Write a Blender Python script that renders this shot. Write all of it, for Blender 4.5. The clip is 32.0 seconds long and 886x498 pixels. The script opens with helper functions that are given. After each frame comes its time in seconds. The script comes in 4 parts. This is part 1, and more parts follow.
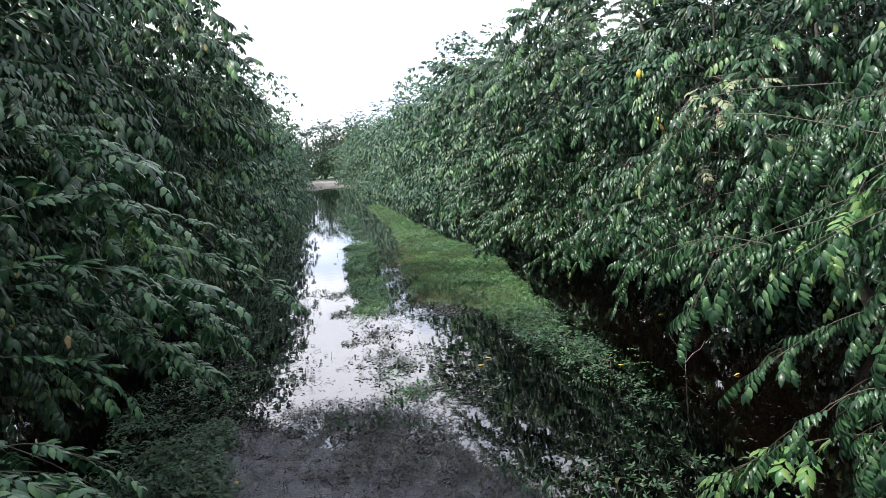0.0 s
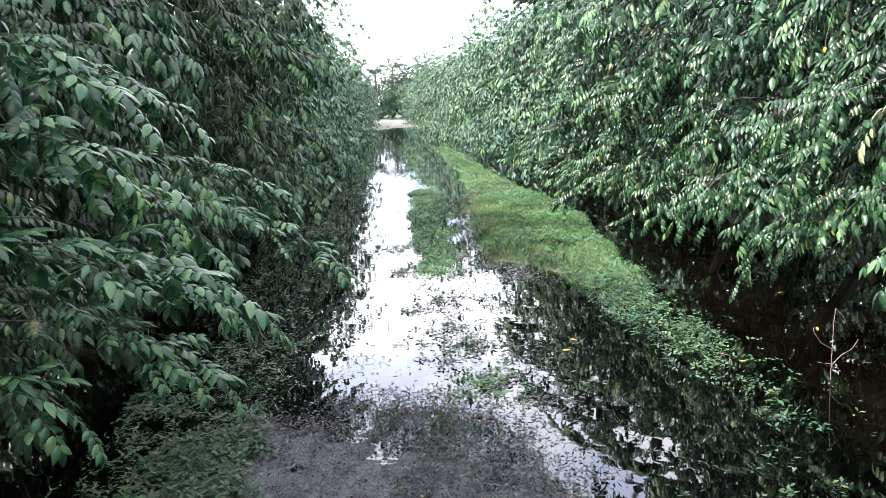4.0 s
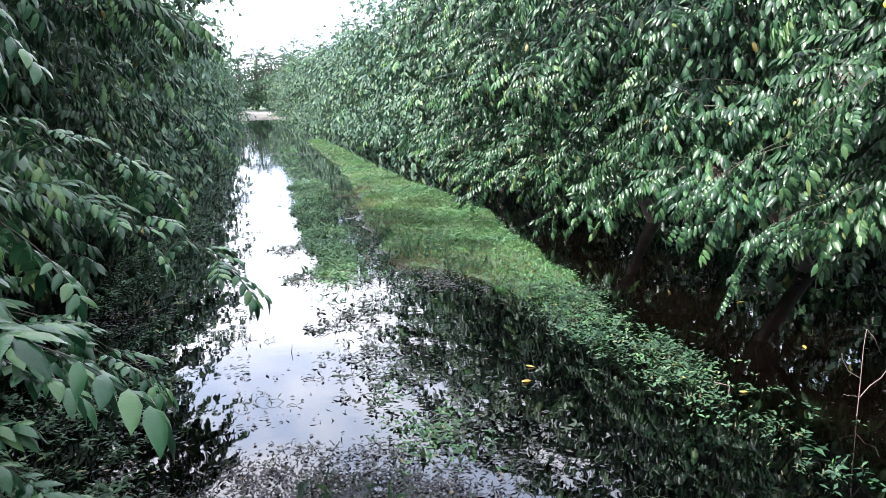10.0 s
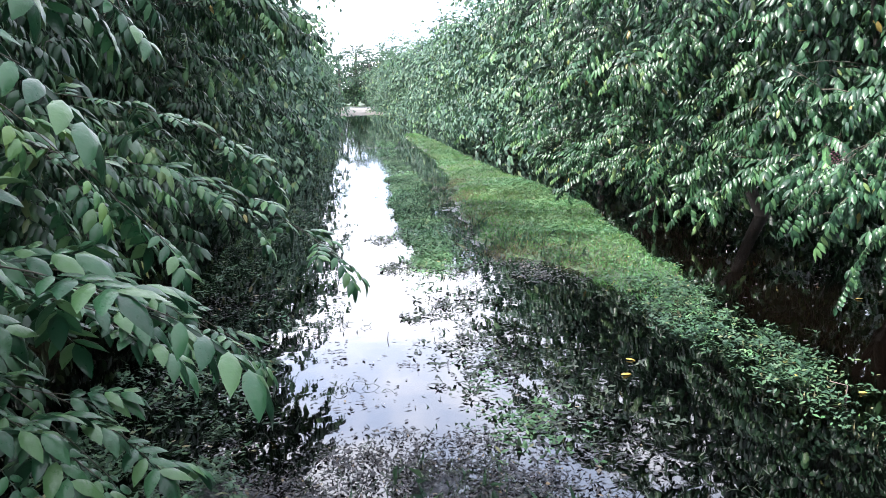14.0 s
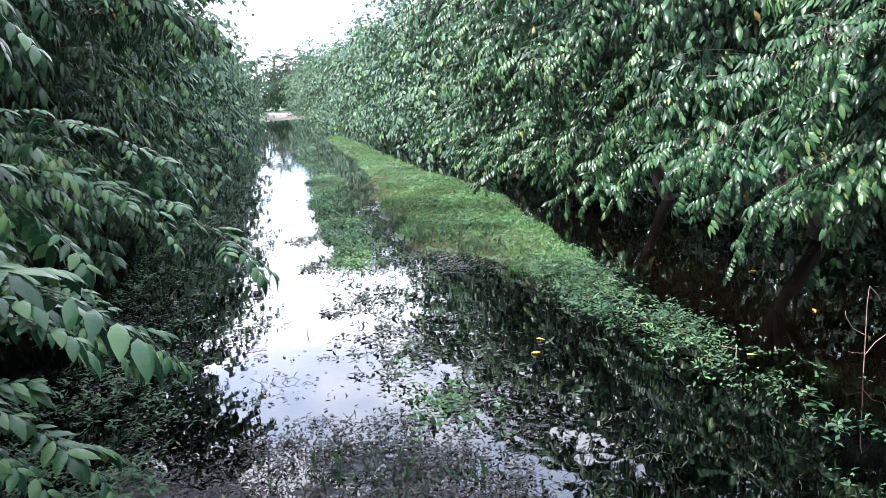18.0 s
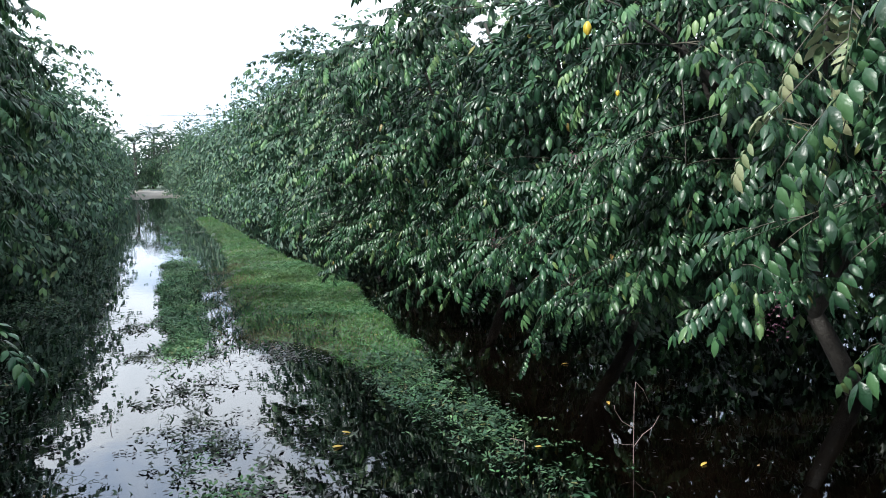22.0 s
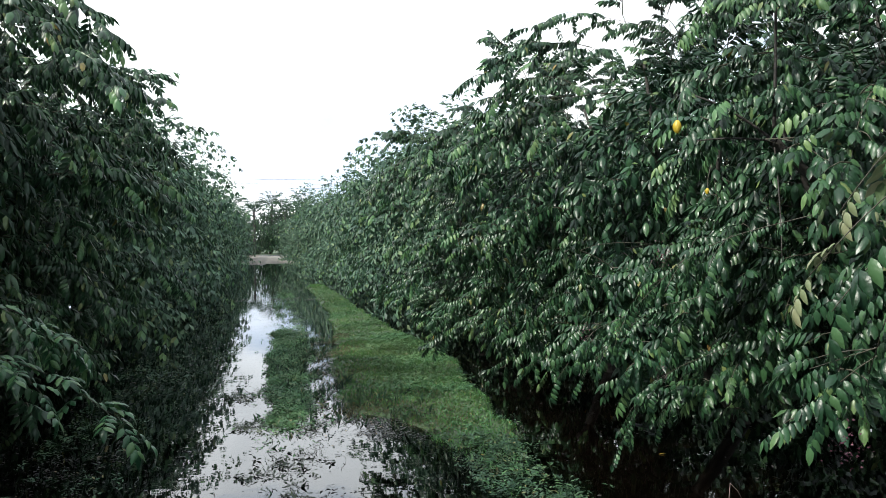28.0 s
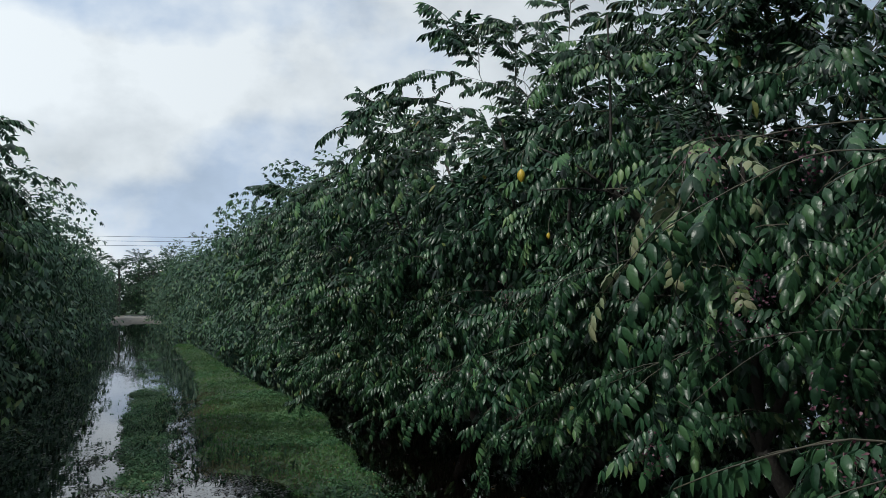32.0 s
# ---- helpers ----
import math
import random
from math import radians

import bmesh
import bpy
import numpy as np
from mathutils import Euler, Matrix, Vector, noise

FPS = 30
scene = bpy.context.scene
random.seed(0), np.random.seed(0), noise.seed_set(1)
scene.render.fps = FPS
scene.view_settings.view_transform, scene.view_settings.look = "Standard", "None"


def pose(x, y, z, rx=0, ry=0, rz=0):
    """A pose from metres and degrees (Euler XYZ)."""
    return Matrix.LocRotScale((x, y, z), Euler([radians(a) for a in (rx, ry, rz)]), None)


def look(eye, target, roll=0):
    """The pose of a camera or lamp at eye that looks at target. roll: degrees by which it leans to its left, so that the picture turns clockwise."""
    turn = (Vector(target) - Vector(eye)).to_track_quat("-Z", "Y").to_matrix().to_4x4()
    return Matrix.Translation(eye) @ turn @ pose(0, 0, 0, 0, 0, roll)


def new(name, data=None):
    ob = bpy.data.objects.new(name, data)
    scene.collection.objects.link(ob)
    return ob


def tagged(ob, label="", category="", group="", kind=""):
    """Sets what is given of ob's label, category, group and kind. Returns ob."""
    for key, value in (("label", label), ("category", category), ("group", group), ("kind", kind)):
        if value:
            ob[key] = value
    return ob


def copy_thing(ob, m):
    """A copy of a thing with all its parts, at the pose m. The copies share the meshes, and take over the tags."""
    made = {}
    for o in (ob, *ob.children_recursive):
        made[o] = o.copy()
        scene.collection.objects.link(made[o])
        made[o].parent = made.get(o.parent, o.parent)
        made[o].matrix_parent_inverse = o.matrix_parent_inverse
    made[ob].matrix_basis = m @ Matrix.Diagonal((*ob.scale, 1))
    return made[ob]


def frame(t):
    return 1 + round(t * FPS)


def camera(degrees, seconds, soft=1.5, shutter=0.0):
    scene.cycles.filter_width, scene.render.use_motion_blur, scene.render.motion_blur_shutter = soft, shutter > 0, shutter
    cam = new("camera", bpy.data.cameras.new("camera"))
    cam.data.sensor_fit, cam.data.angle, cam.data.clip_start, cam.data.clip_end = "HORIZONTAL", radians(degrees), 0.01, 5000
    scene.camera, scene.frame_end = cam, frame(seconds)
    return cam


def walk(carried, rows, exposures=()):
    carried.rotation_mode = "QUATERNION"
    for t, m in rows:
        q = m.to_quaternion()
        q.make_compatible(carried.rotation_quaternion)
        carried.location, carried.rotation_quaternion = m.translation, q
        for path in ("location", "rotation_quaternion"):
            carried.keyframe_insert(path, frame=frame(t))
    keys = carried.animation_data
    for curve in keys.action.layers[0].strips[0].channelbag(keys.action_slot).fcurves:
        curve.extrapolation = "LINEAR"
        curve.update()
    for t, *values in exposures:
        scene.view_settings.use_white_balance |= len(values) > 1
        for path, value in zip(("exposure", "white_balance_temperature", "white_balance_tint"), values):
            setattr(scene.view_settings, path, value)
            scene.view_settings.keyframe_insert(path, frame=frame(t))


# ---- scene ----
cam = camera(58.5, 32.0, soft=0.5)

PATH = [
    (0, (0.498, -2.601, 1.758), (0.761, -0.632, 1.525), -4.2),
    (0.5, (0.491, -2.567, 1.738), (0.671, -0.601, 1.418), -4.0),
    (1, (0.511, -2.525, 1.733), (0.72, -0.574, 1.345), -3.3),
    (1.5, (0.544, -2.457, 1.743), (0.705, -0.506, 1.329), -3.9),
    (2, (0.46, -2.271, 1.754), (0.671, -0.313, 1.405), -1.7),
    (2.5, (0.49, -2.049, 1.757), (0.748, -0.11, 1.34), -1.2),
    (3, (0.541, -1.715, 1.751), (0.688, 0.258, 1.459), -3.3),
    (3.5, (0.566, -1.573, 1.752), (0.675, 0.397, 1.426), -3.3),
    (5.5, (0.165, -0.893, 1.645), (0.218, 1.062, 1.227), -1.6),
    (6, (0.049, -0.712, 1.616), (0.28, 1.24, 1.244), -0.7),
    (6.5, (0.068, -0.564, 1.538), (0.413, 1.33, 0.996), -1.4),
    (7, (0.268, -0.319, 1.575), (0.616, 1.57, 1.02), -3.4),
    (7.5, (0.28, -0.226, 1.59), (1.004, 1.597, 1.196), 0.2),
    (8, (0.255, -0.18, 1.617), (1.051, 1.633, 1.335), -0.1),
    (8.5, (0.249, -0.201, 1.599), (0.957, 1.644, 1.291), 0.9),
    (9, (0.263, -0.189, 1.595), (0.922, 1.666, 1.238), -0.6),
    (9.5, (0.254, -0.185, 1.588), (0.782, 1.704, 1.199), -0.9),
    (10, (0.251, -0.197, 1.568), (0.68, 1.718, 1.183), -0.8),
    (10.5, (0.257, -0.186, 1.566), (0.597, 1.747, 1.18), -1.1),
    (11, (0.262, -0.207, 1.583), (0.561, 1.739, 1.233), -0.8),
    (11.5, (0.251, -0.175, 1.561), (0.548, 1.771, 1.207), -0.2),
    (12, (0.258, -0.157, 1.566), (0.525, 1.792, 1.206), -1.0),
    (12.5, (0.245, -0.193, 1.554), (0.488, 1.76, 1.2), -1.1),
    (13, (0.224, -0.145, 1.525), (0.422, 1.804, 1.123), -1.2),
    (13.5, (0.247, -0.147, 1.534), (0.432, 1.803, 1.13), -1.6),
    (15.5, (0.23, -0.162, 1.416), (0.537, 1.788, 1.093), -2.9),
    (16, (0.259, -0.283, 1.491), (0.608, 1.655, 1.14), -8.7),
    (16.5, (0.311, -0.324, 1.496), (0.761, 1.581, 1.086), -6.6),
    (17, (0.295, -0.348, 1.513), (0.662, 1.577, 1.114), -5.1),
    (17.5, (0.298, -0.34, 1.487), (0.663, 1.586, 1.093), -3.2),
    (18, (0.326, -0.323, 1.492), (0.692, 1.602, 1.094), -3.5),
    (18.5, (0.34, -0.327, 1.506), (0.752, 1.603, 1.181), -3.4),
    (19, (0.329, -0.36, 1.539), (0.774, 1.58, 1.345), -2.7),
    (19.5, (0.351, -0.344, 1.534), (0.847, 1.586, 1.366), -2.8),
    (20, (0.407, -0.354, 1.532), (0.992, 1.554, 1.397), -3.6),
    (20.5, (0.427, -0.435, 1.551), (1.114, 1.44, 1.443), -4.1),
    (21, (0.471, -0.483, 1.555), (1.249, 1.351, 1.379), -3.5),
    (21.5, (0.604, -0.525, 1.565), (1.302, 1.341, 1.391), -3.7),
    (22, (0.738, -0.587, 1.568), (1.397, 1.291, 1.366), -1.2),
    (22.5, (0.769, -0.773, 1.557), (1.472, 1.089, 1.356), -4.2),
    (23, (0.773, -0.861, 1.57), (1.546, 0.977, 1.427), -2.1),
    (23.5, (0.806, -0.856, 1.589), (1.618, 0.97, 1.495), -0.8),
    (24, (0.76, -0.861, 1.588), (1.549, 0.974, 1.506), -0.3),
    (24.5, (0.76, -0.851, 1.575), (1.543, 0.988, 1.493), 0.2),
    (26.5, (0.803, -0.739, 1.67), (1.443, 1.151, 1.547), 0.0),
    (27, (0.79, -0.767, 1.676), (1.358, 1.148, 1.579), -1.2),
    (27.5, (0.81, -0.695, 1.672), (1.358, 1.223, 1.534), -1.5),
    (28, (0.792, -0.718, 1.698), (1.197, 1.241, 1.669), -0.6),
    (28.5, (0.811, -0.711, 1.678), (1.288, 1.23, 1.739), -0.3),
    (29, (0.813, -0.734, 1.682), (1.282, 1.21, 1.735), -0.2),
    (29.5, (0.837, -0.691, 1.664), (1.302, 1.253, 1.712), -0.5),
    (30, (0.861, -0.676, 1.67), (1.344, 1.264, 1.736), -1.1),
    (30.5, (0.859, -0.758, 1.671), (1.329, 1.185, 1.747), -1.8),
    (31, (0.874, -0.774, 1.653), (1.417, 1.149, 1.751), -1.2),
    (31.5, (0.87, -0.638, 1.621), (1.471, 1.266, 1.724), -1.1),
    (32, (0.898, -0.821, 1.616), (1.597, 1.049, 1.732), -0.9),
]
EXPOSURES = [(0, 1.1, 6250, 14), (1, 1.8, 6300, 15), (2, 2.2, 6350, 16), (6, 2.19, 6250, 15), (8, 2.04, 6140, 15), (9, 1.79, 6090, 15), (11, 2.14, 6090, 15), (13, 2.10, 6040, 16), (16, 2.06, 6040, 15), (18, 2.04, 6040, 15), (19, 1.74, 6090, 10), (20, 1.29, 5990, 8), (21, 0.84, 5990, 7), (22, 0.99, 5990, 7), (23, 1.09, 6040, 7), (24, 0.89, 6090, 7), (27, 0.69, 6190, 7), (28, 0.67, 6300, 6), (29, -0.16, 6350, 6), (30, -0.40, 6350, 6), (32, -0.56, 6050, 5)]
walk(cam, [(t, look(e, g, r)) for t, e, g, r in PATH], EXPOSURES)


# ---- world, sun, exposure ----
SUN_ELEVATION, SUN_AZIMUTH = radians(46), radians(248)   # azimuth clockwise from +Y
world = bpy.data.worlds.new("sky")
scene.world = world
world.use_nodes = True


def links(tree, *pairs):
    for a, b in pairs:
        tree.links.new(a, b)


def build_sky():
    nt = world.node_tree
    nt.nodes.clear()
    n = nt.nodes.new
    sky = n("ShaderNodeTexSky")
    sky.sky_type, sky.sun_disc = "NISHITA", False
    sky.sun_elevation, sky.sun_rotation = SUN_ELEVATION, SUN_AZIMUTH
    sky.dust_density = 2.5
    co = n("ShaderNodeTexCoord")
    mp = n("ShaderNodeMapping")
    mp.inputs["Scale"].default_value = (1.5, 1.5, 2.1)
    big = n("ShaderNodeTexNoise")
    big.inputs["Scale"].default_value, big.inputs["Detail"].default_value = 1.9, 9
    big.inputs["Roughness"].default_value = 0.56
    ramp = n("ShaderNodeValToRGB")
    ramp.color_ramp.elements[0].position, ramp.color_ramp.elements[1].position = 0.33, 0.48
    ramp.color_ramp.elements[0].color = (0.66, 0.66, 0.66, 1)
    tone = n("ShaderNodeTexNoise")
    tone.inputs["Scale"].default_value, tone.inputs["Detail"].default_value = 2.6, 8
    cloud = n("ShaderNodeValToRGB")
    cloud.color_ramp.elements[0].position, cloud.color_ramp.elements[0].color = 0.41, (11.2, 12.8, 15.6, 1)
    cloud.color_ramp.elements[1].position, cloud.color_ramp.elements[1].color = 0.53, (18.6, 18.7, 18.9, 1)
    mix = n("ShaderNodeMix")
    mix.data_type = "RGBA"
    # clouds towards the sun are brighter than those away from it
    near_sun, glow, lit = n("ShaderNodeVectorMath"), n("ShaderNodeMapRange"), n("ShaderNodeVectorMath")
    near_sun.operation, lit.operation = "DOT_PRODUCT", "SCALE"
    near_sun.inputs[1].default_value = (math.sin(SUN_AZIMUTH), math.cos(SUN_AZIMUTH), 0)
    glow.inputs["From Min"].default_value, glow.inputs["From Max"].default_value = -1, 1
    glow.inputs["To Min"].default_value, glow.inputs["To Max"].default_value = 0.8, 1.5
    links(nt, (co.outputs["Generated"], near_sun.inputs[0]), (near_sun.outputs["Value"], glow.inputs["Value"]), (glow.outputs["Result"], lit.inputs["Scale"]), (cloud.outputs["Color"], lit.inputs[0]))
    bg = n("ShaderNodeBackground")
    bg.inputs["Strength"].default_value = 0.067
    out = n("ShaderNodeOutputWorld")
    links(nt, (co.outputs["Generated"], mp.inputs["Vector"]), (mp.outputs["Vector"], big.inputs["Vector"]),
          (mp.outputs["Vector"], tone.inputs["Vector"]), (big.outputs["Fac"], ramp.inputs["Fac"]),
          (tone.outputs["Fac"], cloud.inputs["Fac"]), (ramp.outputs["Color"], mix.inputs["Factor"]),
          (sky.outputs["Color"], mix.inputs["A"]), (lit.outputs["Vector"], mix.inputs["B"]),
          (mix.outputs["Result"], bg.inputs["Color"]), (bg.outputs["Background"], out.inputs["Surface"]))


build_sky()
sun = new("sun", bpy.data.lights.new("sun", "SUN"))
sun.data.energy, sun.data.angle, sun.data.color = 5.0, radians(3), (1.0, 0.93, 0.82)
sun.matrix_world = look((0, 0, 0), (-math.sin(SUN_AZIMUTH) * math.cos(SUN_ELEVATION),
                                    -math.cos(SUN_AZIMUTH) * math.cos(SUN_ELEVATION), -math.sin(SUN_ELEVATION)))
sun.location = (-6, -12, 20)


# ---- materials ----
def material(name):
    m = bpy.data.materials.new(name)
    m.use_nodes = True
    m.node_tree.nodes.clear()
    return m, m.node_tree, m.node_tree.nodes.new


def ramp_node(nt, stops):
    r = nt.nodes.new("ShaderNodeValToRGB")
    while len(r.color_ramp.elements) < len(stops):
        r.color_ramp.elements.new(0.5)
    for e, (p, c) in zip(r.color_ramp.elements, stops):
        e.position, e.color = p, (*c, 1)
    return r


def leaf_material(name, stops, translucency=0.15, rough=0.33):
    """Waxy leaves: colour varies leaf by leaf, with veins as fine relief."""
    m, nt, n = material(name)
    out, bsdf, tr, mix = (n("ShaderNodeOutputMaterial"), n("ShaderNodeBsdfPrincipled"), n("ShaderNodeBsdfTranslucent"), n("ShaderNodeMixShader"))
    isle = n("ShaderNodeNewGeometry")
    ramp = ramp_node(nt, stops)
    noise_big, noise_fine = n("ShaderNodeTexNoise"), n("ShaderNodeTexNoise")
    geo = n("ShaderNodeTexCoord")
    noise_big.inputs["Scale"].default_value = 1.3
    noise_fine.inputs["Scale"].default_value, noise_fine.inputs["Detail"].default_value = 55, 3
    hsv = n("ShaderNodeHueSaturation")
    patch, m3 = n("ShaderNodeTexNoise"), n("ShaderNodeMapRange")
    patch.inputs["Scale"].default_value, patch.inputs["Detail"].default_value = 0.7, 3
    m3.inputs["From Min"].default_value, m3.inputs["From Max"].default_value = 0.3, 0.7
    m3.inputs["To Min"].default_value, m3.inputs["To Max"].default_value = 0.475, 0.525
    links(nt, (patch.outputs["Fac"], m3.inputs["Value"]), (m3.outputs["Result"], hsv.inputs["Hue"]))
    m1 = n("ShaderNodeMapRange")
    m1.inputs["To Min"].default_value, m1.inputs["To Max"].default_value = 0.62, 1.4
    m2 = n("ShaderNodeMapRange")
    m2.inputs["To Min"].default_value, m2.inputs["To Max"].default_value = rough - 0.1, rough + 0.14
    bump = n("ShaderNodeBump")
    bump.inputs["Strength"].default_value, bump.inputs["Distance"].default_value = 0.35, 0.005
    mix.inputs["Fac"].default_value = translucency
    bsdf.inputs["Specular IOR Level"].default_value = 0.3
    links(nt, (isle.outputs["Random Per Island"], ramp.inputs["Fac"]), (geo.outputs["Object"], noise_big.inputs["Vector"]),
          (geo.outputs["Object"], noise_fine.inputs["Vector"]), (geo.outputs["Object"], patch.inputs["Vector"]),
          (noise_big.outputs["Fac"], m1.inputs["Value"]), (m1.outputs["Result"], hsv.inputs["Value"]),
          (ramp.outputs["Color"], hsv.inputs["Color"]), (hsv.outputs["Color"], bsdf.inputs["Base Color"]),
          (hsv.outputs["Color"], tr.inputs["Color"]), (noise_fine.outputs["Fac"], m2.inputs["Value"]),
          (m2.outputs["Result"], bsdf.inputs["Roughness"]), (noise_fine.outputs["Fac"], bump.inputs["Height"]),
          (bump.outputs["Normal"], bsdf.inputs["Normal"]),
          (bsdf.outputs["BSDF"], mix.inputs[1]), (tr.outputs["BSDF"], mix.inputs[2]), (mix.outputs["Shader"], out.inputs["Surface"]))
    return m


def noise_material(name, stops, scale, fine, rough=(0.6, 0.9), bump=0.5, depth=0.01):
    """Two scales of noise for colour, a finer one for relief and gloss."""
    m, nt, n = material(name)
    out, bsdf, geo = n("ShaderNodeOutputMaterial"), n("ShaderNodeBsdfPrincipled"), n("ShaderNodeTexCoord")
    a, b = n("ShaderNodeTexNoise"), n("ShaderNodeTexNoise")
    a.inputs["Scale"].default_value, a.inputs["Detail"].default_value = scale, 5
    b.inputs["Scale"].default_value, b.inputs["Detail"].default_value = fine, 8
    add = n("ShaderNodeMix")
    add.inputs["Factor"].default_value = 0.5
    ramp = ramp_node(nt, stops)
    mr = n("ShaderNodeMapRange")
    mr.inputs["From Min"].default_value, mr.inputs["From Max"].default_value = 0.35, 0.65
    mr.inputs["To Min"].default_value, mr.inputs["To Max"].default_value = rough
    bp = n("ShaderNodeBump")
    bp.inputs["Strength"].default_value, bp.inputs["Distance"].default_value = bump, depth
    links(nt, (geo.outputs["Object"], a.inputs["Vector"]), (geo.outputs["Object"], b.inputs["Vector"]),
          (a.outputs["Fac"], add.inputs["A"]), (b.outputs["Fac"], add.inputs["B"]), (add.outputs["Result"], ramp.inputs["Fac"]),
          (ramp.outputs["Color"], bsdf.inputs["Base Color"]), (a.outputs["Fac"], mr.inputs["Value"]),
          (mr.outputs["Result"], bsdf.inputs["Roughness"]), (b.outputs["Fac"], bp.inputs["Height"]),
          (bp.outputs["Normal"], bsdf.inputs["Normal"]), (bsdf.outputs["BSDF"], out.inputs["Surface"]))
    return m


def water_material():
    m, nt, n = material("flood_water")
    out, clear, gloss, mix = (n("ShaderNodeOutputMaterial"), n("ShaderNodeBsdfTransparent"), n("ShaderNodeBsdfGlossy"), n("ShaderNodeMixShader"))
    fres, geo, rip, bump = n("ShaderNodeFresnel"), n("ShaderNodeTexCoord"), n("ShaderNodeTexNoise"), n("ShaderNodeBump")
    fres.inputs["IOR"].default_value = 1.64
    clear.inputs["Color"].default_value = (0.03, 0.028, 0.024, 1)
    gloss.inputs["Color"].default_value, gloss.inputs["Roughness"].default_value = (0.97, 0.98, 1.0, 1), 0.015
    rip.inputs["Scale"].default_value, rip.inputs["Detail"].default_value = 5.0, 2
    bump.inputs["Strength"].default_value, bump.inputs["Distance"].default_value = 0.035, 0.02
    links(nt, (geo.outputs["Object"], rip.inputs["Vector"]), (rip.outputs["Fac"], bump.inputs["Height"]),
          (bump.outputs["Normal"], gloss.inputs["Normal"]), (fres.outputs["Fac"], mix.inputs["Fac"]),
          (clear.outputs["BSDF"], mix.inputs[1]), (gloss.outputs["BSDF"], mix.inputs[2]), (mix.outputs["Shader"], out.inputs["Surface"]))
    return m


GREENS = [(0.0, (0.007, 0.022, 0.011)), (0.4, (0.0128, 0.037, 0.018)), (0.8, (0.024, 0.062, 0.027)), (0.97, (0.044, 0.095, 0.039)), (0.997, (0.1, 0.13, 0.045)), (1.0, (0.17, 0.12, 0.03))]
MAT_LEAF = leaf_material("orchard_leaf", GREENS)
# leaf green made paler and bluer: distance haze put into the colour
MAT_LEAF_HAZED = leaf_material("orchard_leaf_hazed", [(0.0, (0.014, 0.036, 0.024)), (0.6, (0.034, 0.075, 0.046)), (0.93, (0.065, 0.125, 0.065)), (1.0, (0.11, 0.15, 0.065))], rough=0.5)
MAT_YOUNG = leaf_material("young_leaf", [(0.0, (0.03, 0.09, 0.034)), (0.7, (0.055, 0.13, 0.042)), (1.0, (0.1, 0.17, 0.045))], 0.22)
MAT_FRESH = leaf_material("lane_side_leaf", [(0.0, (0.005, 0.024, 0.011)), (0.5, (0.011, 0.046, 0.02)), (0.9, (0.03, 0.085, 0.035)), (1.0, (0.08, 0.14, 0.05))], 0.2, 0.29)
MAT_PALE = leaf_material("pale_leaf", [(0.0, (0.05, 0.095, 0.04)), (0.5, (0.1, 0.135, 0.065)), (1.0, (0.18, 0.19, 0.11))], 0.2, 0.45)
# young twig-end leaves, lightened so that sunlit tips are in the colour
MAT_TIP = leaf_material("sunlit_young_tip", [(0.0, (0.034, 0.085, 0.036)), (0.6, (0.068, 0.14, 0.055)), (1.0, (0.115, 0.185, 0.07))], 0.22, 0.4)
MAT_CLOVER = leaf_material("clover_leaf", [(0.0, (0.03, 0.082, 0.034)), (0.6, (0.058, 0.135, 0.054)), (0.95, (0.1, 0.175, 0.075)), (1.0, (0.17, 0.15, 0.07))], 0.25, 0.5)
MAT_LIME = leaf_material("lime_leaf", [(0.0, (0.1, 0.15, 0.03)), (1.0, (0.22, 0.26, 0.05))], 0.3, 0.45)
MAT_GRASS = leaf_material("verge_grass", [(0.0, (0.034, 0.092, 0.026)), (0.6, (0.062, 0.148, 0.042)), (0.92, (0.1, 0.175, 0.055)), (1.0, (0.17, 0.15, 0.07))], 0.3, 0.55)
MAT_DRY = leaf_material("dry_grass", [(0.0, (0.04, 0.04, 0.022)), (0.6, (0.075, 0.078, 0.04)), (1.0, (0.14, 0.125, 0.07))], 0.15, 0.6)
MAT_WEED = leaf_material("weed_leaf", [(0.0, (0.014, 0.036, 0.022)), (0.6, (0.03, 0.068, 0.034)), (0.95, (0.05, 0.09, 0.042)), (1.0, (0.12, 0.11, 0.05))], 0.2, 0.55)
MAT_DROWNED = leaf_material("drowned_weed", [(0.0, (0.014, 0.02, 0.014)), (0.7, (0.03, 0.045, 0.028)), (1.0, (0.06, 0.075, 0.045))], 0.1, 0.55)
MAT_DEBRIS = leaf_material("rotten_leaf", [(0.0, (0.01, 0.01, 0.012)), (0.7, (0.026, 0.025, 0.029)), (0.95, (0.055, 0.05, 0.048)), (1.0, (0.16, 0.12, 0.06))], 0.05, 0.42)
MAT_YELLOW = leaf_material("yellow_leaf", [(0.0, (0.32, 0.2, 0.03)), (1.0, (0.42, 0.3, 0.08))], 0.2, 0.5)
MAT_BARK = noise_material("grey_bark", [(0.3, (0.012, 0.011, 0.01)), (0.7, (0.034, 0.03, 0.026))], 6, 40, (0.7, 0.95), 0.8, 0.012)
MAT_TWIG = noise_material("twig_bark", [(0.3, (0.02, 0.019, 0.012)), (0.7, (0.05, 0.045, 0.03))], 9, 60, (0.6, 0.9), 0.4, 0.004)
MAT_DEADWOOD = noise_material("bleached_twig", [(0.3, (0.08, 0.06, 0.055)), (0.7, (0.17, 0.13, 0.12))], 9, 80, (0.6, 0.9), 0.4, 0.003)
MAT_MUD = noise_material("wet_mud", [(0.35, (0.006, 0.008, 0.012)), (0.65, (0.018, 0.021, 0.03))], 4.5, 60, (0.2, 0.5), 0.9, 0.02)
